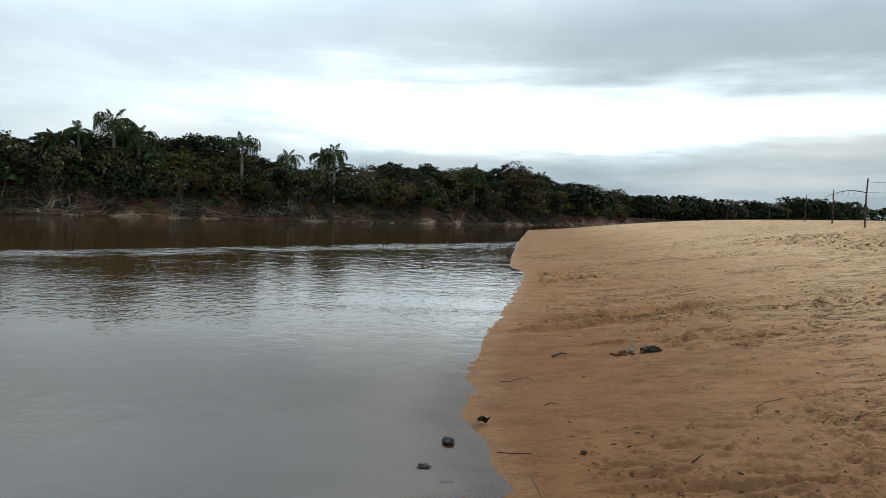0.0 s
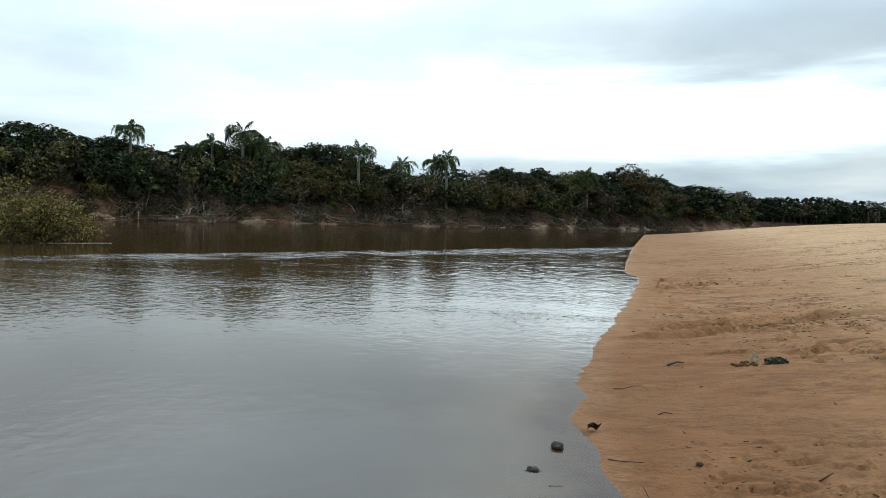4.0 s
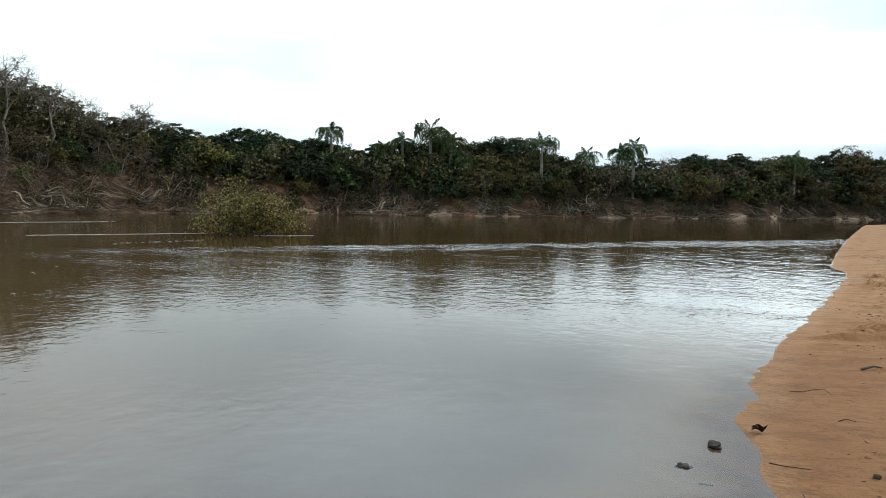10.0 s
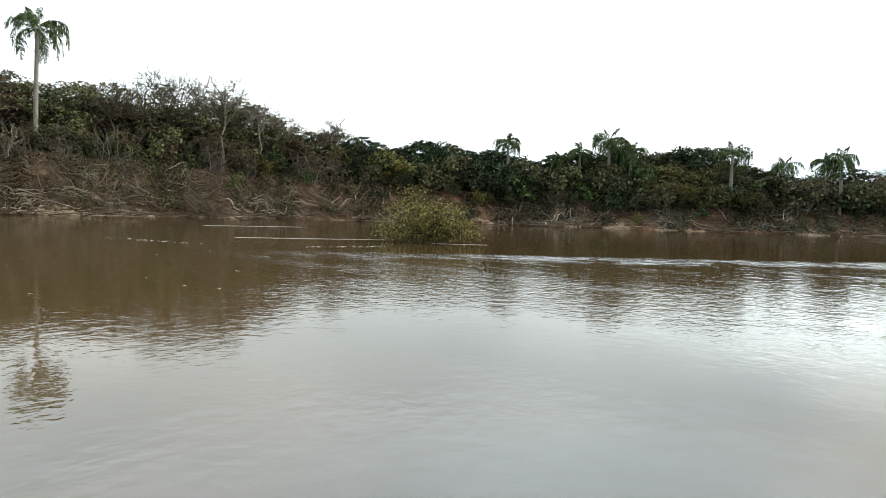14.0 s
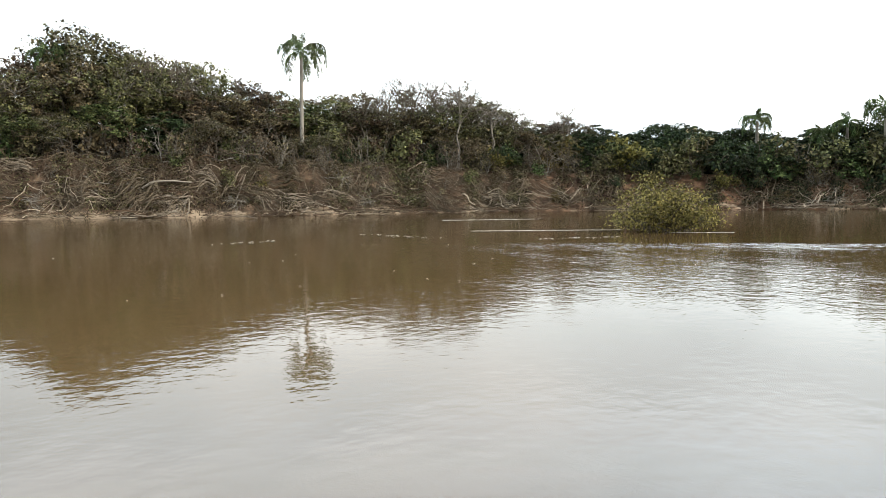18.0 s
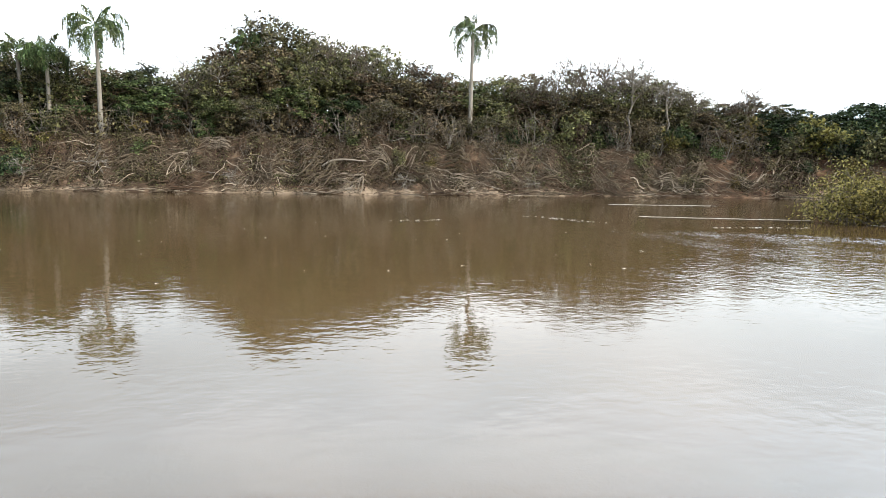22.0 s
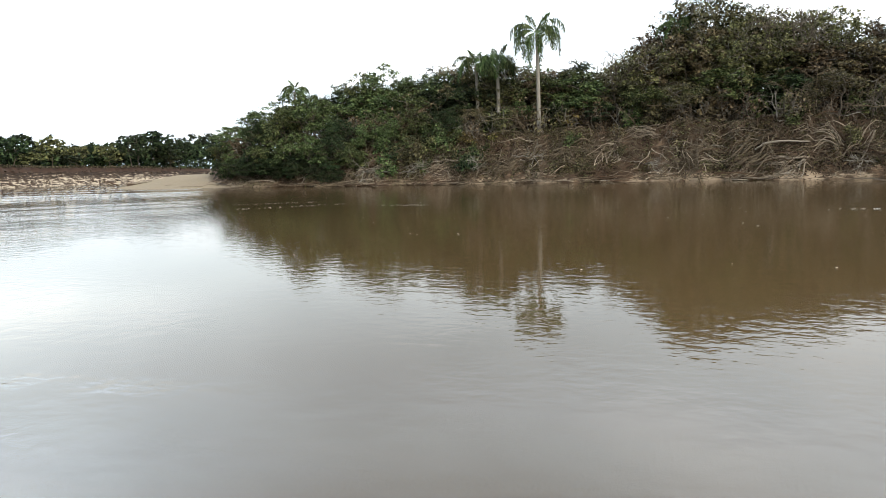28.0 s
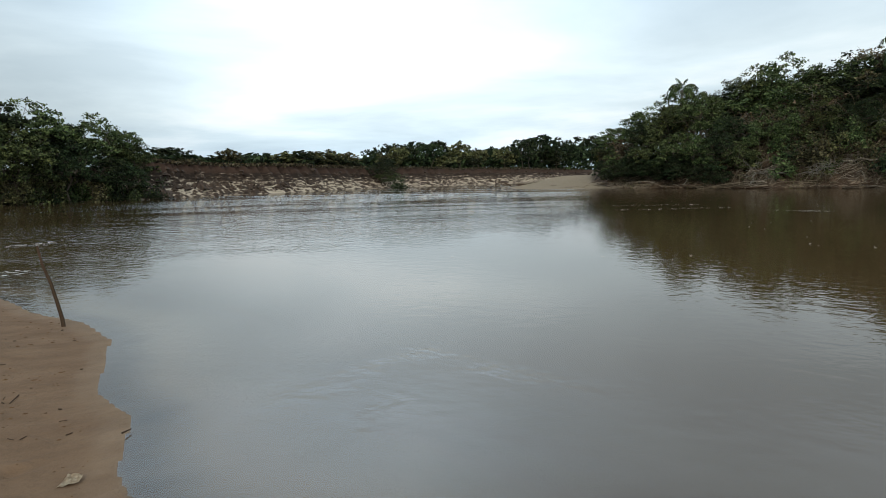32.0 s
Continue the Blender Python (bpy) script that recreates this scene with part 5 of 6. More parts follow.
def root_pile(rnd, az, away, material, label):
    """Long roots and boughs swept together, fanning out from one hub down the slope."""
    x, y = polar(az, bank_edge(np.array([az]))[0] + away)
    lie = radians(az) + rnd.choice([1.15, -1.15, 1.5, -1.5, 2.4, -2.4]) + rnd.normal() * 0.2
    ob = thing("root_pile", label, "driftwood", "piles of dead wood on the bank")
    for k in range(int(rnd.uniform(12, 22))):
        a = lie + rnd.normal() * 0.34
        sx, sy = x + rnd.normal() * 0.45, y + rnd.normal() * 0.45
        p = crook(rnd, (sx, sy, 0), (math.sin(a), math.cos(a), 0), rnd.uniform(1.8, 4.6), 8, 0.17)
        p[:, 2] = np.maximum(ground(p[:, 0], p[:, 1])[0], 0) + rnd.uniform(0.05, 0.85) * np.linspace(1, 0.15, 8) + 0.22 * np.sin(np.linspace(0, 3, 8)) * rnd.uniform(0, 1)
        rad = rnd.uniform(0.03, 0.07) * (1.7 if k < 3 else 1)
        b = p[int(rnd.integers(3, 7))]
        fork = crook(rnd, b, (math.sin(a + 0.6), math.cos(a + 0.6), rnd.uniform(-0.1, 0.4)), rnd.uniform(0.5, 1.4), 5, 0.2)
        part("bough", raw_mesh("bough", *tubes([(p, np.linspace(rad, rad * 0.4, 8)), (fork, np.linspace(rad * 0.5, 0.009, 5))], 5), material, True), ob)
    return ob


def arching_boughs(rnd, az0, az1, count, material, label):
    """Leafless boughs that lean out of the woods and bow over the bank."""
    paths = []
    for i in range(count):
        if i % 5 == 0:
            az = rnd.uniform(az0, az1)
            x, y = polar(az, bank_edge(np.array([az]))[0] + rnd.uniform(7.5, 10.5))
            lean = rnd.uniform(-1.4, 1.4)
        sx, sy = x + rnd.normal() * 0.4, y + rnd.normal() * 0.4
        a = radians(az) + math.pi + lean + rnd.normal() * 0.6
        long, n = rnd.uniform(3.0, 6.5), 9
        p = crook(rnd, (sx, sy, height_at(sx, sy) - 0.2), (math.sin(a) * 0.55, math.cos(a) * 0.55, 1), long, n, 0.17)
        bow = np.linspace(0, 1, n) ** 2 * long * rnd.uniform(0.05, 0.42)
        p[:, 0] += math.sin(a) * bow * 0.8
        p[:, 1] += math.cos(a) * bow * 0.8
        p[:, 2] -= bow * 0.7
        rad = rnd.uniform(0.028, 0.07)
        paths.append((p, np.linspace(rad, rad * 0.3, n)))
        for k in range(4):
            b = p[int(rnd.integers(3, 8))]
            paths.append((crook(rnd, b, rnd.normal(size=3) + [math.sin(a), math.cos(a), 0.2], long * rnd.uniform(0.15, 0.42), 5, 0.25), np.linspace(rad * 0.5, 0.010, 5)))
    return tagged(new("arching_boughs", raw_mesh("arching_boughs", *tubes(paths, 4), material)), label, "thicket", kind="stuff")


pile_rng = np.random.default_rng(514)
for az in np.arange(-121, -52, 2.3):
    root_pile(pile_rng, az + pile_rng.normal() * 0.7, pile_rng.uniform(0.6, 6.0), DRIFT_GREY if pile_rng.random() < 0.3 else BRUSH, "grey-brown dead roots and boughs heaped on the earth bank")
for a0 in range(-118, -50, 8):
    arching_boughs(pile_rng, a0, a0 + 8, 10, BRUSH if a0 % 16 else DRIFT_GREY, "pale leafless boughs bowing out of the woods")


# ---------------------------------------------------------------- woods on the horizon
def far_woods(azs, rads, tops, count, label, size=1.1, deep=22, share=1.0):
    az = rng.uniform(azs[0], azs[-1], count)
    r = np.interp(az, azs, rads) + rng.uniform(0, deep, count)
    top = EYE + r * np.tan(np.radians(np.interp(az, azs, tops))) * share * (0.84 + 0.11 * vnoise(az * 1.3, az * 0, 77) + 0.06 * vnoise(az * 4.1, az * 0, 78))
    x, y = r * np.sin(np.radians(az)), r * np.cos(np.radians(az))
    low = ground(x, y)[0]
    z = low + np.maximum(top - low, 0.5) * rng.uniform(0, 1, count) ** 1.1
    full = crowded(np.stack([x, y, z], 1), 1.5, 14) if share < 1 else np.ones(count, bool)
    x, y, z = x[full], y[full], z[full]
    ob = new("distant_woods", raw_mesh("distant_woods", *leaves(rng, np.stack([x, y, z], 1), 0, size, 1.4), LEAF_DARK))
    return tagged(ob, label, "woods", kind="stuff")


# filler leaves added against sky gaps, near-black for the shaded inside of the woods
far_woods(SKY_AZ[3:42], [np.interp(a, FAR_AZ, FAR_R) + 15 - 4 * float(smooth(-52, -40, a)) for a in SKY_AZ[3:42]], SKY_EL[3:42], 48000, "shade-dark thicket added to fill the woods behind the bank", 0.85, 9, 0.80)
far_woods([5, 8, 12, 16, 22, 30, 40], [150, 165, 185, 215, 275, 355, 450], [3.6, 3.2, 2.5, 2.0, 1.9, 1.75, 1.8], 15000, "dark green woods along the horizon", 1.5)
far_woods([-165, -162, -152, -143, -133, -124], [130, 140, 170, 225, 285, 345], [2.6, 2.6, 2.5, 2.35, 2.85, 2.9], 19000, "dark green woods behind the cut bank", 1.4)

# clods and slumped earth on the cut bank
caz = rng.uniform(-163.5, -122, 2600)
cr = np.interp(caz, CUT_AZ, CUT_R) + 2.0 * fbm(caz * 0.5, caz * 0, 3, 41) + rng.uniform(0.5, 8.6, 2600)
cpos = np.stack([cr * np.sin(np.radians(caz)), cr * np.cos(np.radians(caz))], 1)
keep = vnoise(cpos[:, 0] * 0.25, cpos[:, 1] * 0.25, 47) + rng.normal(size=2600) * 0.3 > -0.15
cpos = cpos[keep]
n = len(cpos)
octa = np.array([(1, 0, 0), (0, 1, 0), (-1, 0, 0), (0, -1, 0), (0, 0, 0.7), (0, 0, -0.7)], float)
cv = octa[None] * (1 + 0.35 * rng.normal(size=(n, 6, 1))) * rng.uniform(0.18, 0.62, (n, 1, 1)) + np.c_[cpos, ground(cpos[:, 0], cpos[:, 1])[0]][:, None]
ctri = np.array([(0, 1, 4), (1, 2, 4), (2, 3, 4), (3, 0, 4), (1, 0, 5), (2, 1, 5), (3, 2, 5), (0, 3, 5)])
tagged(new("earth_clods", raw_mesh("earth_clods", cv.reshape(-1, 3), (ctri[None] + np.arange(n)[:, None, None] * 6).reshape(-1, 3), CLOD)), "dark clods of slumped earth on the cut bank", "clods", kind="stuff")

# grass lip along the cut bank
gaz = rng.uniform(-163, -127, 9000)
gr = np.interp(gaz, CUT_AZ, CUT_R) + 2.0 * fbm(gaz * 0.5, gaz * 0, 3, 41) + rng.uniform(9.2, 16, 9000)
gx, gy = gr * np.sin(np.radians(gaz)), gr * np.cos(np.radians(gaz))
gz = ground(gx, gy)[0] + rng.uniform(0, 0.45, 9000)
tagged(new("bank_grass", raw_mesh("bank_grass", *leaves(rng, np.stack([gx, gy, gz], 1), 0, 0.5, 2.0), LEAF_LITTER)), "dry pale grass along the top of the cut bank", "grass", kind="stuff")


# ---------------------------------------------------------------- on the water
def ribbon(points, width, ragged, z, material, name, label, category):
    p = np.array(points, float)
    t = np.linspace(0, 1, len(p))
    n = max(int(np.linalg.norm(p[-1] - p[0]) / 0.18), 6)
    q = np.stack([np.interp(np.linspace(0, 1, n), t, p[:, i]) for i in range(2)], 1)
    d = np.gradient(q, axis=0)
    d /= np.linalg.norm(d, axis=1)[:, None]
    side = np.stack([-d[:, 1], d[:, 0]], 1)
    q = q + side * (rng.normal(size=(n, 1)) * ragged * 0.4)
    w = np.maximum(width * (0.5 + ragged * 3 * rng.random((n, 1))) * np.sin(np.linspace(0.15, 3.0, n))[:, None], 0.003)
    top = np.concatenate([q - side * w / 2, q + side * w / 2])
    v = np.concatenate([np.c_[top, np.full(2 * n, z)], np.c_[top, np.full(2 * n, z - 0.02)]])
    i = np.arange(n - 1)
    f = np.concatenate([np.stack([i, i + 1, i + 1 + n, i + n], 1), np.stack([i + 2 * n, i + 2 * n + 1, i + 1, i], 1), np.stack([i + n, i + n + 1, i + 3 * n + 1, i + 3 * n], 1)])
    return tagged(new(name, raw_mesh(name, v, f, material)), label, category, "foam on the river")


for a, b, w in [((-39.4, 23.6), (-36.8, 30.1), 0.075), ((-25.8, 17.0), (-22.3, 23.0), 0.06), ((-19.4, 22.8), (-17.6, 24.6), 0.08)]:
    ribbon([a, ((a[0] + b[0]) / 2 + 0.1, (a[1] + b[1]) / 2), b], w, 0.12, 0.014, FOAM, "foam_streak", "thin pale foam streak trailing on the brown water", "foam")
dots = []
for (x0, y0), (x1, y1), k in [((-19.4, 15.6), (-18.5, 19.0), 30), ((-26.4, -18.1), (-30.6, -14.4), 34), ((-28.8, -12.4), (-28.6, -9.4), 20), ((-23.7, 5.3), (-24.5, 7.7), 16), ((-30.0, -22.5), (-33.0, -17.0), 40), ((-3.2, -21.5), (-4.6, -22.4), 24), ((-2.0, -14.5), (-2.5, -14.8), 14), ((-26.8, 12.0), (-22.0, 12.9), 30)]:
    f = rng.beta(1.3, 1.3, k)
    dots.append(np.stack([x0 + (x1 - x0) * f, y0 + (y1 - y0) * f], 1) + rng.normal(size=(k, 2)) * [0.14, 0.22])
dots = np.concatenate(dots)
dv, dq = leaves(rng, np.c_[dots, np.full(len(dots), 0.013)], np.array([[0, 0, 60.0]]), 0.17, 1.8, 0)
dv[:, 2] = 0.013
tagged(new("drifting_foam", raw_mesh("drifting_foam", dv, dq, FOAM)), "broken lines of pale foam drifting on the river", "foam", kind="stuff")
n = 300
fx, fy = rng.uniform(-44, -9, n), rng.uniform(-26, 30, n)
fv, fq = leaves(rng, np.stack([fx, fy, np.full(n, 0.012)], 1), np.array([[0, 0, 40.0]]), 0.07, 2.2, 0)
fv[:, 2] = 0.012
tagged(new("foam_flecks", raw_mesh("foam_flecks", fv, fq, FOAM)), "small pale foam flecks scattered over the river", "foam", kind="stuff")
log([(-36.95, 29.7, 0.02), (-36.8, 30.0, 0.05), (-36.6, 30.35, 0.12)], 0.06, DARK_WOOD, "dark stub of a floating stick in the river", "floating_stick", "stick")
for y0, y1 in [(7.0, 7.4), (9.9, 10.9), (12.2, 13.5), (8.0, 9.3), (14.5, 16.4), (17.0, 19.4), (20.2, 23.5), (25, 29), (33, 40)]:
    ys = np.linspace(y0, y1, 9)
    ribbon(list(zip(shore_x(ys) - 0.01, ys)), 0.0011 * y0 + 0.0005, 0.02, 0.008, FOAM, "foam_line", "thin white foam line at the edge of the sand", "foam")


# ---------------------------------------------------------------- fence across the sand
def fence_post(x, y, tall, radius, lean, label):
    ob = thing("fence_post", label, "post", "fence posts across the sand")
    z = height_at(x, y)
    pts = [(lean * k * tall + rng.normal() * 0.012, 0.3 * lean * k * tall, tall * k - 0.4 * (k == 0)) for k in (0, 0.3, 0.65, 1.0)]
    part("post", raw_mesh("post", *tubes([(np.array(pts), np.array([0.75, 0.66, 0.56, 0.5]) * radius)], 7), POST_WOOD, True), ob)
    ob.matrix_basis = pose(x, y, z, 0, 0, rng.uniform(0, 360))
    return ob


POSTS = [(16.8, 27.1, 1.95, 0.055, 0.0), (24.3, 42.5, 2.1, 0.06, 0.01), (27.0, 50.8, 2.0, 0.055, 0.0), (32.5, 64.3, 1.25, 0.06, 0.02), (36.6, 76.5, 1.8, 0.07, 0.0), (41, 92, 1.6, 0.07, 0.03), (43, 100, 1.7, 0.07, -0.02), (45, 108, 1.7, 0.07, 0.02), (20.4, 27.5, 2.0, 0.05, 0.0), (24.0, 28.0, 2.0, 0.05, 0.01)]
for x, y, tall, rad, lean in POSTS:
    fence_post(x, y, tall, rad, lean, "weathered grey wooden fence post in the sand")
for a, b in [(0, 8), (8, 9)]:
    for f in (0.93, 0.72):
        (x0, y0, t0, *_), (x1, y1, t1, *_) = POSTS[a], POSTS[b]
        k = np.linspace(0, 1, 9)
        p = np.stack([x0 + (x1 - x0) * k, y0 + (y1 - y0) * k, height_at(x0, y0) * (1 - k) + height_at(x1, y1) * k + t0 * f - 0.10 * np.sin(k * math.pi)], 1)
        tagged(new("fence_wire", raw_mesh("fence_wire", *tubes([(p, np.full(9, 0.007))], 4), WIRE)), "thin slack wire strung between fence posts", "wire", "fence wires")
k = np.linspace(0, 1, 8)
wilt = np.stack([16.8 - 1.55 * k, 27.1 + 0.1 * k, height_at(16.8, 27.1) + 1.38 + 0.16 * np.sin(k * 2.2) - 0.35 * k ** 2], 1)
vine = [(wilt, np.linspace(0.02, 0.008, 8))]
for i in range(2, 8):
    vine.append((crook(rng, wilt[i], (-0.5, 0, -0.9), 0.28, 3, 0.2), np.array([0.009, 0.007, 0.004])))
tagged(new("dead_branch", raw_mesh("dead_branch", *tubes(vine, 4), DARK_WOOD)), "thin drooping dead branch caught on a fence post", "branch")

# ---------------------------------------------------------------- things on the sand
stick = thing("upright_stick", "dark crooked stick planted in the wet sand", "stick")
sp = np.array([(0, 0, -0.12), (0.02, 0.0, 0.1), (0.06, 0, 0.3), (0.10, 0.01, 0.5), (0.17, 0.0, 0.72), (0.205, 0.01, 0.93)])
# it leans towards the open water
sp[:, 0] *= -1
part("stick", raw_mesh("stick", *tubes([(sp, np.array([0.024, 0.022, 0.020, 0.018, 0.016, 0.012]))], 7), DARK_WOOD, True), stick)
stick.matrix_basis = pose(-1.92, -8.53, height_at(-1.92, -8.53), 0, 0, 180)


def lump(name, x, y, size, material, label, category, seed, sink=0.2, flat=0.6):
    """An uneven stone-like lump."""
    bm = bmesh.new()
    bmesh.ops.create_icosphere(bm, subdivisions=2 if size < 0.07 else 3, radius=0.5)
    for v in bm.verts:
        k = 1 + 0.5 * noise.noise(v.co * 3.2 + Vector((seed, 0, 0))) + 0.12 * noise.noise(v.co * 6 + Vector((0, seed, 0)))
        v.co = Vector((v.co.x * k * size, v.co.y * k * size * 0.8, v.co.z * k * size * flat))
    me = bpy.data.meshes.new(name)
    bm.to_mesh(me)
    bm.free()
    me.materials.append(material)
    for p in me.polygons:
        p.use_smooth = True
    ob = tagged(new(name, me), label, category)
    ob.matrix_basis = pose(x, y, max(height_at(x, y), -0.05) + size * flat * (0.5 - sink), 0, 0, seed * 37)
    return ob


lump("stone", 0.08, 4.52, 0.10, STONE, "small dark wet stone at the water's edge", "stone", 3, 0.2, 0.55)
lump("stone", -0.07, 4.08, 0.09, STONE, "small dark stone just under the shallow water", "stone", 5, 0.3, 0.45)
lump("mud_clod", 0.95, 4.29, 0.05, DARK_WOOD, "dark clod of mud on the sand", "clod", 8)
lump("mud_clod", 2.30, 3.05, 0.06, DARK_WOOD, "dark clod of mud on the sand", "clod", 9)


def dry_leaf(x, y, size, turn, label):
    """A curled dry leaf, three folded lobes."""
    bm = bmesh.new()
    n = 7
    for lobe in (-50, 10, 75):
        ring = []
        for i in range(n):
            u = i / (n - 1)
            w = 0.20 * math.sin(math.pi * min(u * 1.05 + 0.05, 1)) * size
            c = Vector((u * size * 0.55, 0, 0.16 * size * math.sin(u * 2.6) + (0.3 * size * u if lobe > 50 else 0)))
            rot = Matrix.Rotation(radians(lobe), 4, "Z")
            ring.append([bm.verts.new(rot @ (c + Vector((0, s * w, abs(s) * w * 0.7)))) for s in (-1, 0, 1)])
        for a, b in zip(ring, ring[1:]):
            for k in (0, 1):
                bm.faces.new((a[k], b[k], b[k + 1], a[k + 1]))
    bmesh.ops.solidify(bm, geom=bm.faces[:], thickness=0.004)
    me = bpy.data.meshes.new("dry_leaf")
    bm.to_mesh(me)
    bm.free()
    me.materials.append(DARK_WOOD)
    ob = tagged(new("dry_leaf", me), label, "leaf")
    ob.matrix_basis = pose(x, y, height_at(x, y) + 0.006, 0, 0, turn)
    return ob


dry_leaf(0.36, 4.95, 0.15, 200, "curled dark brown dry leaf on wet sand")


def twig(points, radius, label, material=None):
    """A twig on the sand; points are x, y and the height over the ground."""
    radius *= 0.62
    p = np.array([(x, y, height_at(x, y) + h + radius * 0.6) for x, y, h in points])
    n = len(p)
    me = raw_mesh("twig", *tubes([(p, np.linspace(radius, radius * 0.5, n))], 6), material or DARK_WOOD, True)
    return tagged(new("twig", me), label, "twig", "twigs on the sand")


twig([(0.40, 4.36, 0), (0.48, 4.33, 0.004), (0.62, 4.33, 0)], 0.006, "straight dark twig on the wet sand")
twig([(0.03, 3.86, 0), (0.11, 3.87, 0)], 0.008, "short dark twig in the shallow water")
twig([(0.58, 6.23, 0), (0.68, 6.2, 0.01), (0.76, 6.22, 0.03), (0.84, 6.27, 0.02), (0.88, 6.2, 0)], 0.005, "thin curved twig on the sand")
twig([(2.33, 4.86, 0), (2.36, 4.95, 0.02), (2.45, 5.0, 0.03), (2.62, 5.06, 0.02)], 0.007, "bent dark root on the sand")
twig([(0.86, 5.38, 0), (0.91, 5.41, 0.012), (0.97, 5.39, 0)], 0.007, "small arched dark twig on the sand")
twig([(1.77, 4.71, 0), (1.84, 4.80, 0.01)], 0.006, "short dark twig on the sand")
twig([(1.56, 4.06, 0), (1.66, 4.14, 0.012)], 0.008, "short dark twig on the sand")
twig([(0.55, 3.78, 0.06), (0.57, 3.70, 0.03), (0.59, 3.62, 0)], 0.006, "slanting dry twig on the sand", DRY_WOOD)
twig([(1.0, 4.05, 0), (1.08, 4.06, 0.004), (1.16, 4.03, 0)], 0.006, "short dark twig on the sand")
twig([(-1.02, -5.75, 0), (-0.94, -5.6, 0)], 0.008, "short dark twig on the sand")
twig([(-1.36, -4.45, 0.02), (-1.43, -4.5, 0.02)], 0.01, "short dark twig at the water's edge")
twig([(1.22, 7.28, 0), (1.32, 7.3, 0.03), (1.40, 7.38, 0.0)], 0.022, "stubby brown piece of wood on the sand", DRY_WOOD)

snag = thing("driftwood_snag", "dark driftwood snag stranded at the tip of the sand spit", "driftwood")
sx, sy = polar(-132.4, 118)
for k, (dx, L, rad, lift) in enumerate([(0, 4.2, 0.24, 0.05), (0.8, 2.4, 0.13, 0.35), (-1.0, 1.8, 0.10, 0.3), (1.5, 1.4, 0.09, 0.5)]):
    p = crook(rng, (sx + dx, sy - dx, max(height_at(sx, sy), 0) + 0.15), (0.7 if k % 2 else -0.7, -0.7 if k % 2 else 0.7, lift), L, 6, 0.12)
    part("log" if k == 0 else "branch", raw_mesh("branch", *tubes([(p, np.linspace(rad, rad * 0.5, 6))], 6), DARK_WOOD), snag)

# clump of washed-up plants with a pale scrap standing in it
rng = np.random.default_rng(19)
clump = thing("plant_debris", "clump of washed-up dark leaves and stems on the sand", "debris")
pth = []
for i in range(16):
    a = rng.uniform(-0.5, 0.5) + (math.pi if i % 2 else 0)
    p = crook(rng, (rng.normal() * 0.06, rng.normal() * 0.03, 0.05), (math.cos(a), math.sin(a) * 0.5, 0.05), rng.uniform(0.06, 0.16), 5, 0.35)
    p[:, 2] = np.clip(p[:, 2], 0.006, 0.09)
    pth.append((p, np.linspace(0.005, 0.002, 5)))
part("stem_tangle", raw_mesh("stem_tangle", *tubes(pth, 4), DRIFT), clump, "pale dry stems")
d = rng.normal(size=(150, 3))
d /= np.linalg.norm(d, axis=1)[:, None]
pos = d * [0.125, 0.055, 0.038] * rng.uniform(0.75, 1.0, (150, 1)) + [0, 0, 0.036]
part("leaf_roll", raw_mesh("leaf_roll", *leaves(rng, pos, d * 3.0, 0.075, 1.6), WET_LEAF), clump, "dark limp leaves folded into a roll")
clump.matrix_basis = pose(2.29, 7.25, height_at(2.29, 7.25), 0, 0, -4) @ Matrix.Diagonal((0.85, 0.85, 0.68, 1))
for i in range(22):
    cx, cy = 2.0 + rng.normal() * 0.13, 7.2 + rng.normal() * 0.06
    lump("mud_clod", cx, cy, rng.uniform(0.02, 0.055), CRUMB, "small damp clod of sand beside washed-up leaves", "clod", 20 + i)


def scrap(x, y, w, h, upright, turn, label):
    """A crumpled, folded pale scrap."""
    bm = bmesh.new()
    n = 6
    grid = [[bm.verts.new((w * (i / n - 0.5) * (1 - 0.45 * j / n), h * (j / n - 0.5), 0.12 * w * noise.noise(Vector((i * 0.6, j * 0.7, turn))) + 0.05 * w * abs(i / n - 0.5))) for j in range(n + 1)] for i in range(n + 1)]
    for i in range(n):
        for j in range(n):
            bm.faces.new((grid[i][j], grid[i + 1][j], grid[i + 1][j + 1], grid[i][j + 1]))
    bmesh.ops.solidify(bm, geom=bm.faces[:], thickness=0.003)
    me = bpy.data.meshes.new("pale_scrap")
    bm.to_mesh(me)
    bm.free()
    me.materials.append(PAPER)
    ob = tagged(new("pale_scrap", me), label, "litter")
    ob.matrix_basis = pose(x, y, height_at(x, y) + (h * 0.45 if upright else 0.012), 68 if upright else 4, 6, turn)
    return ob


scrap(2.08, 7.29, 0.10, 0.125, True, -8, "crumpled pale scrap standing among washed-up plants")
scrap(-0.96, -3.93, 0.15, 0.095, False, 55, "folded off-white scrap lying on the wet sand")

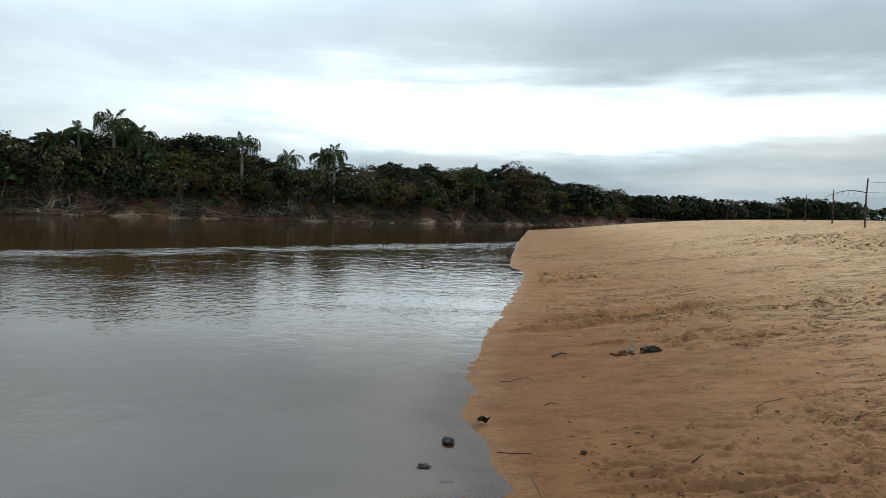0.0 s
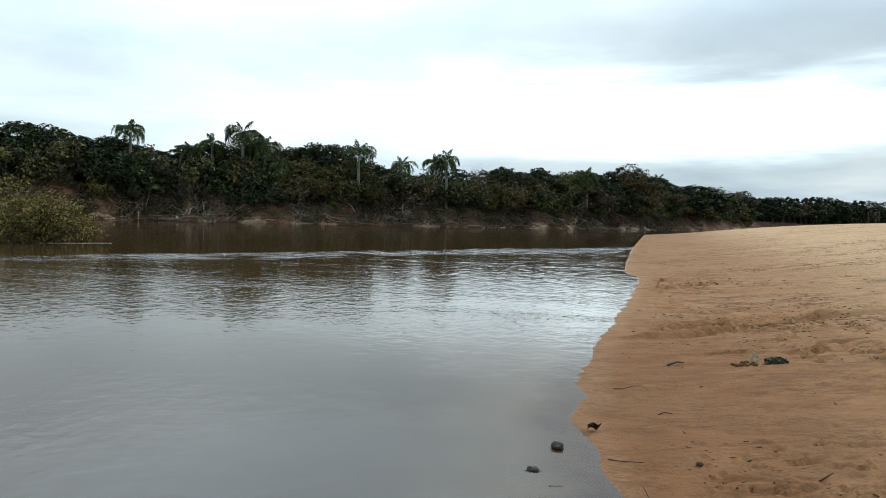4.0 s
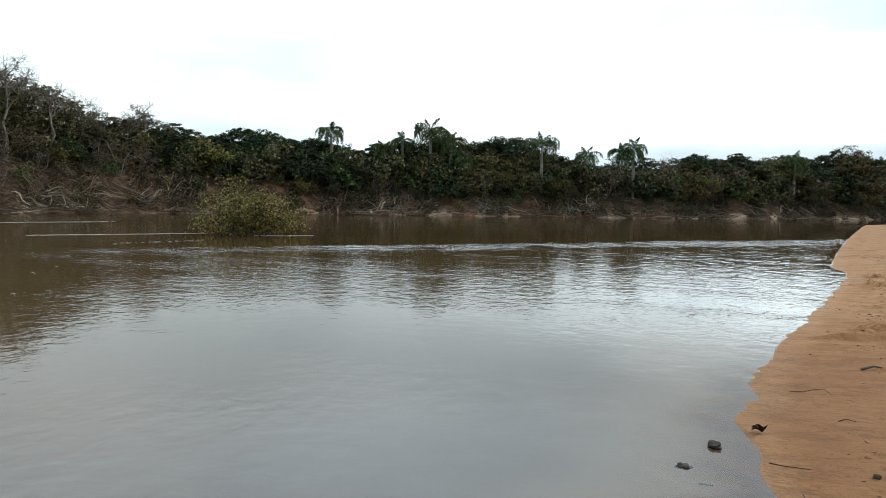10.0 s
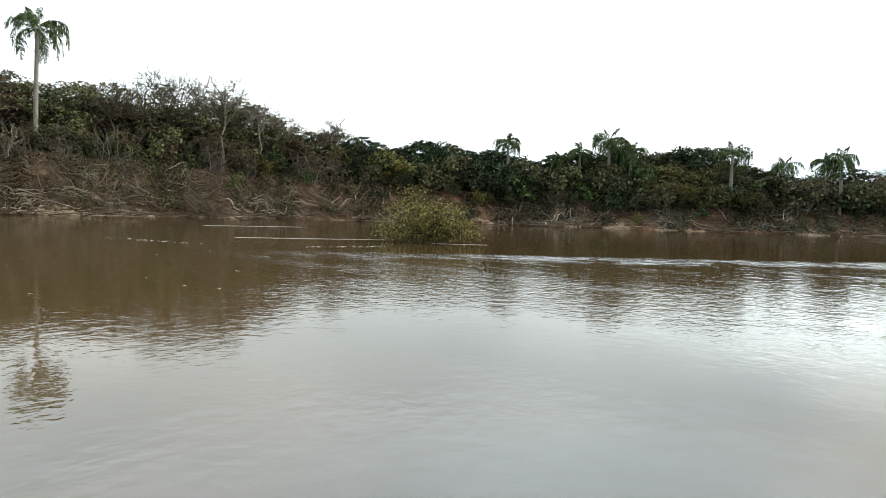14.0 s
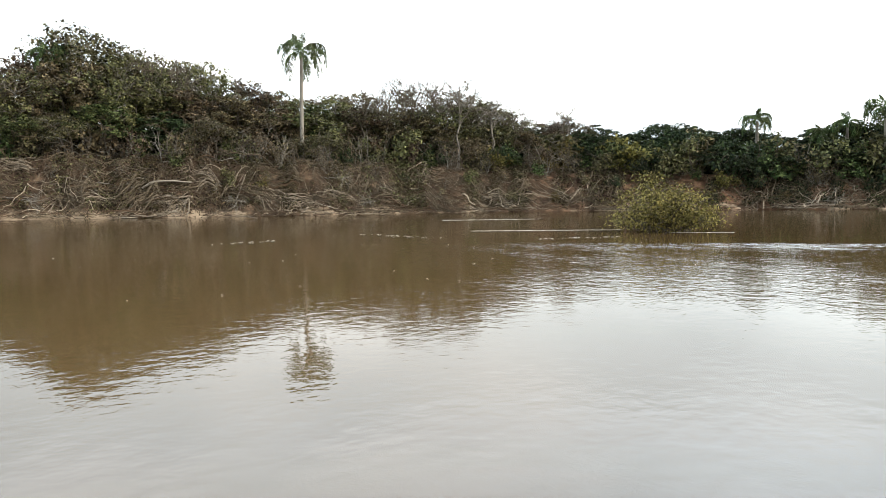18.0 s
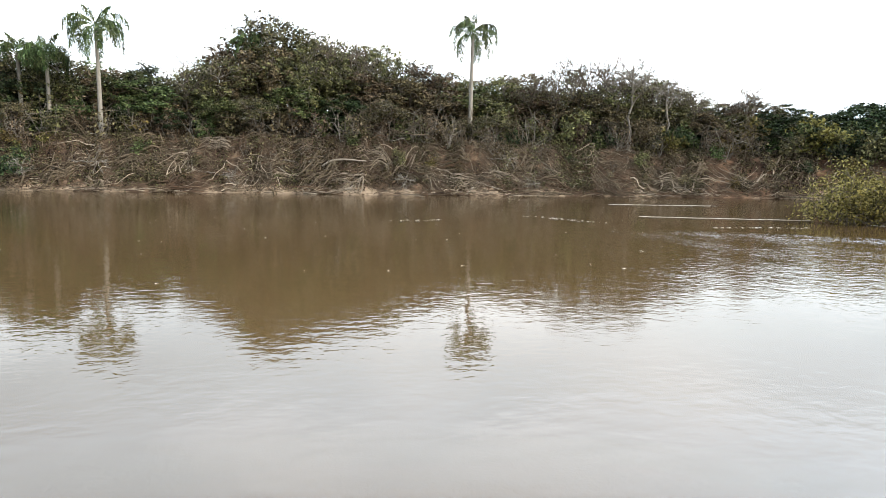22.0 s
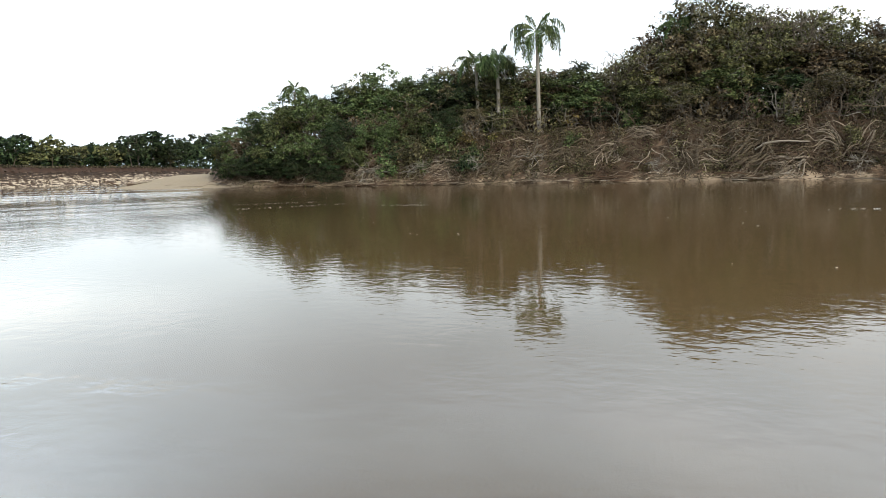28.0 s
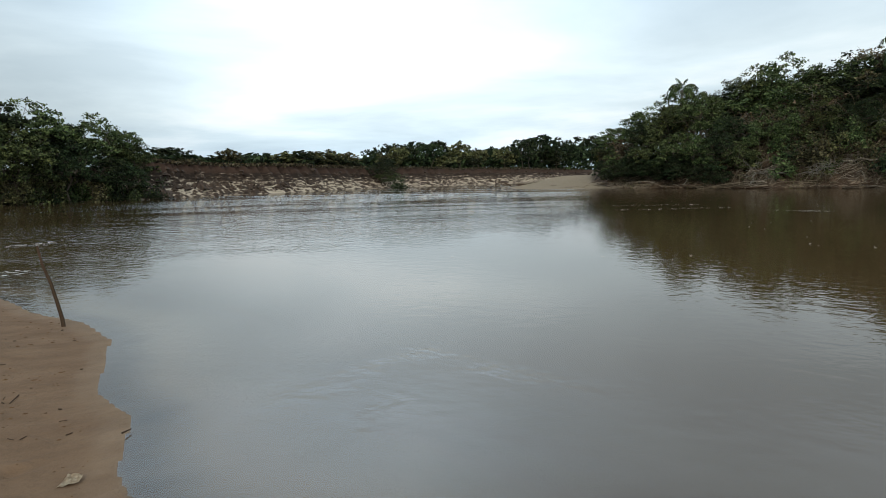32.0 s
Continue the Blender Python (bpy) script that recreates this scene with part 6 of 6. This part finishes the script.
# crumbs of sand, twig bits and pebbles
n = 14000
cx, cy = rng.uniform(0.6, 15, n), 3.0 + 22 * rng.random(n) ** 1.5
keep = ((vnoise(cx * 0.3 + 3.3, cy * 0.3, 14) + 0.5 * vnoise(cx, cy * 2, 15) > 0.25) | (rng.random(n) < 0.04)) & (cx - shore_x(cy) > 0.5)
sx, sy = rng.uniform(-2.2, 0.4, 700), rng.uniform(-11, -3.4, 700)
damp = (sx - shore_x(sy) > 0.15) & (vnoise(sx * 1.3, sy * 1.3, 44) > -0.1)
cx, cy = np.append(cx[keep], sx[damp]), np.append(cy[keep], sy[damp])
cz = ground(cx, cy)[0]
n = len(cx)
s = rng.uniform(0.003, 0.0095, n) * (1 + 0.10 * np.hypot(cx, cy))
oct6 = np.array([(1, 0, 0), (0, 1, 0), (-1, 0, 0), (0, -1, 0), (0, 0, 0.45), (0, 0, -0.6)], float)
cv = oct6[None] * (1 + 0.3 * rng.normal(size=(n, 6, 1)))
cv[:, :, 0] *= rng.uniform(0.8, 1.9, (n, 1))
cv = cv * s[:, None, None] + np.stack([cx, cy, cz], 1)[:, None]
tri = np.array([(0, 1, 4), (1, 2, 4), (2, 3, 4), (3, 0, 4), (1, 0, 5), (2, 1, 5), (3, 2, 5), (0, 3, 5)])
tagged(new("sand_crumbs", raw_mesh("sand_crumbs", cv.reshape(-1, 3), (tri[None] + np.arange(n)[:, None, None] * 6).reshape(-1, 3), CRUMB)), "damp crumbs of sand and small bits strewn on the beach", "sand crumbs", kind="stuff")
n = 260
lx = np.concatenate([rng.uniform(0.5, 8, n), rng.uniform(-2, 0.2, 60)])
ly = np.concatenate([rng.uniform(3.4, 16, n), rng.uniform(-10, -3.8, 60)])
keep = lx - shore_x(ly) > 0.12
lx, ly = lx[keep], ly[keep]
bits = []
for x, y in zip(lx, ly):
    a, L = rng.uniform(0, 6.28), rng.uniform(0.012, 0.05)
    q = np.array([(x, y), (x + math.cos(a) * L, y + math.sin(a) * L)])
    bits.append((np.c_[q, ground(q[:, 0], q[:, 1])[0] + 0.006], np.full(2, rng.uniform(0.002, 0.005))))
tagged(new("twig_litter", raw_mesh("twig_litter", *tubes(bits, 4), DARK_WOOD)), "small dark twig bits strewn on the sand", "twig litter", kind="stuff")
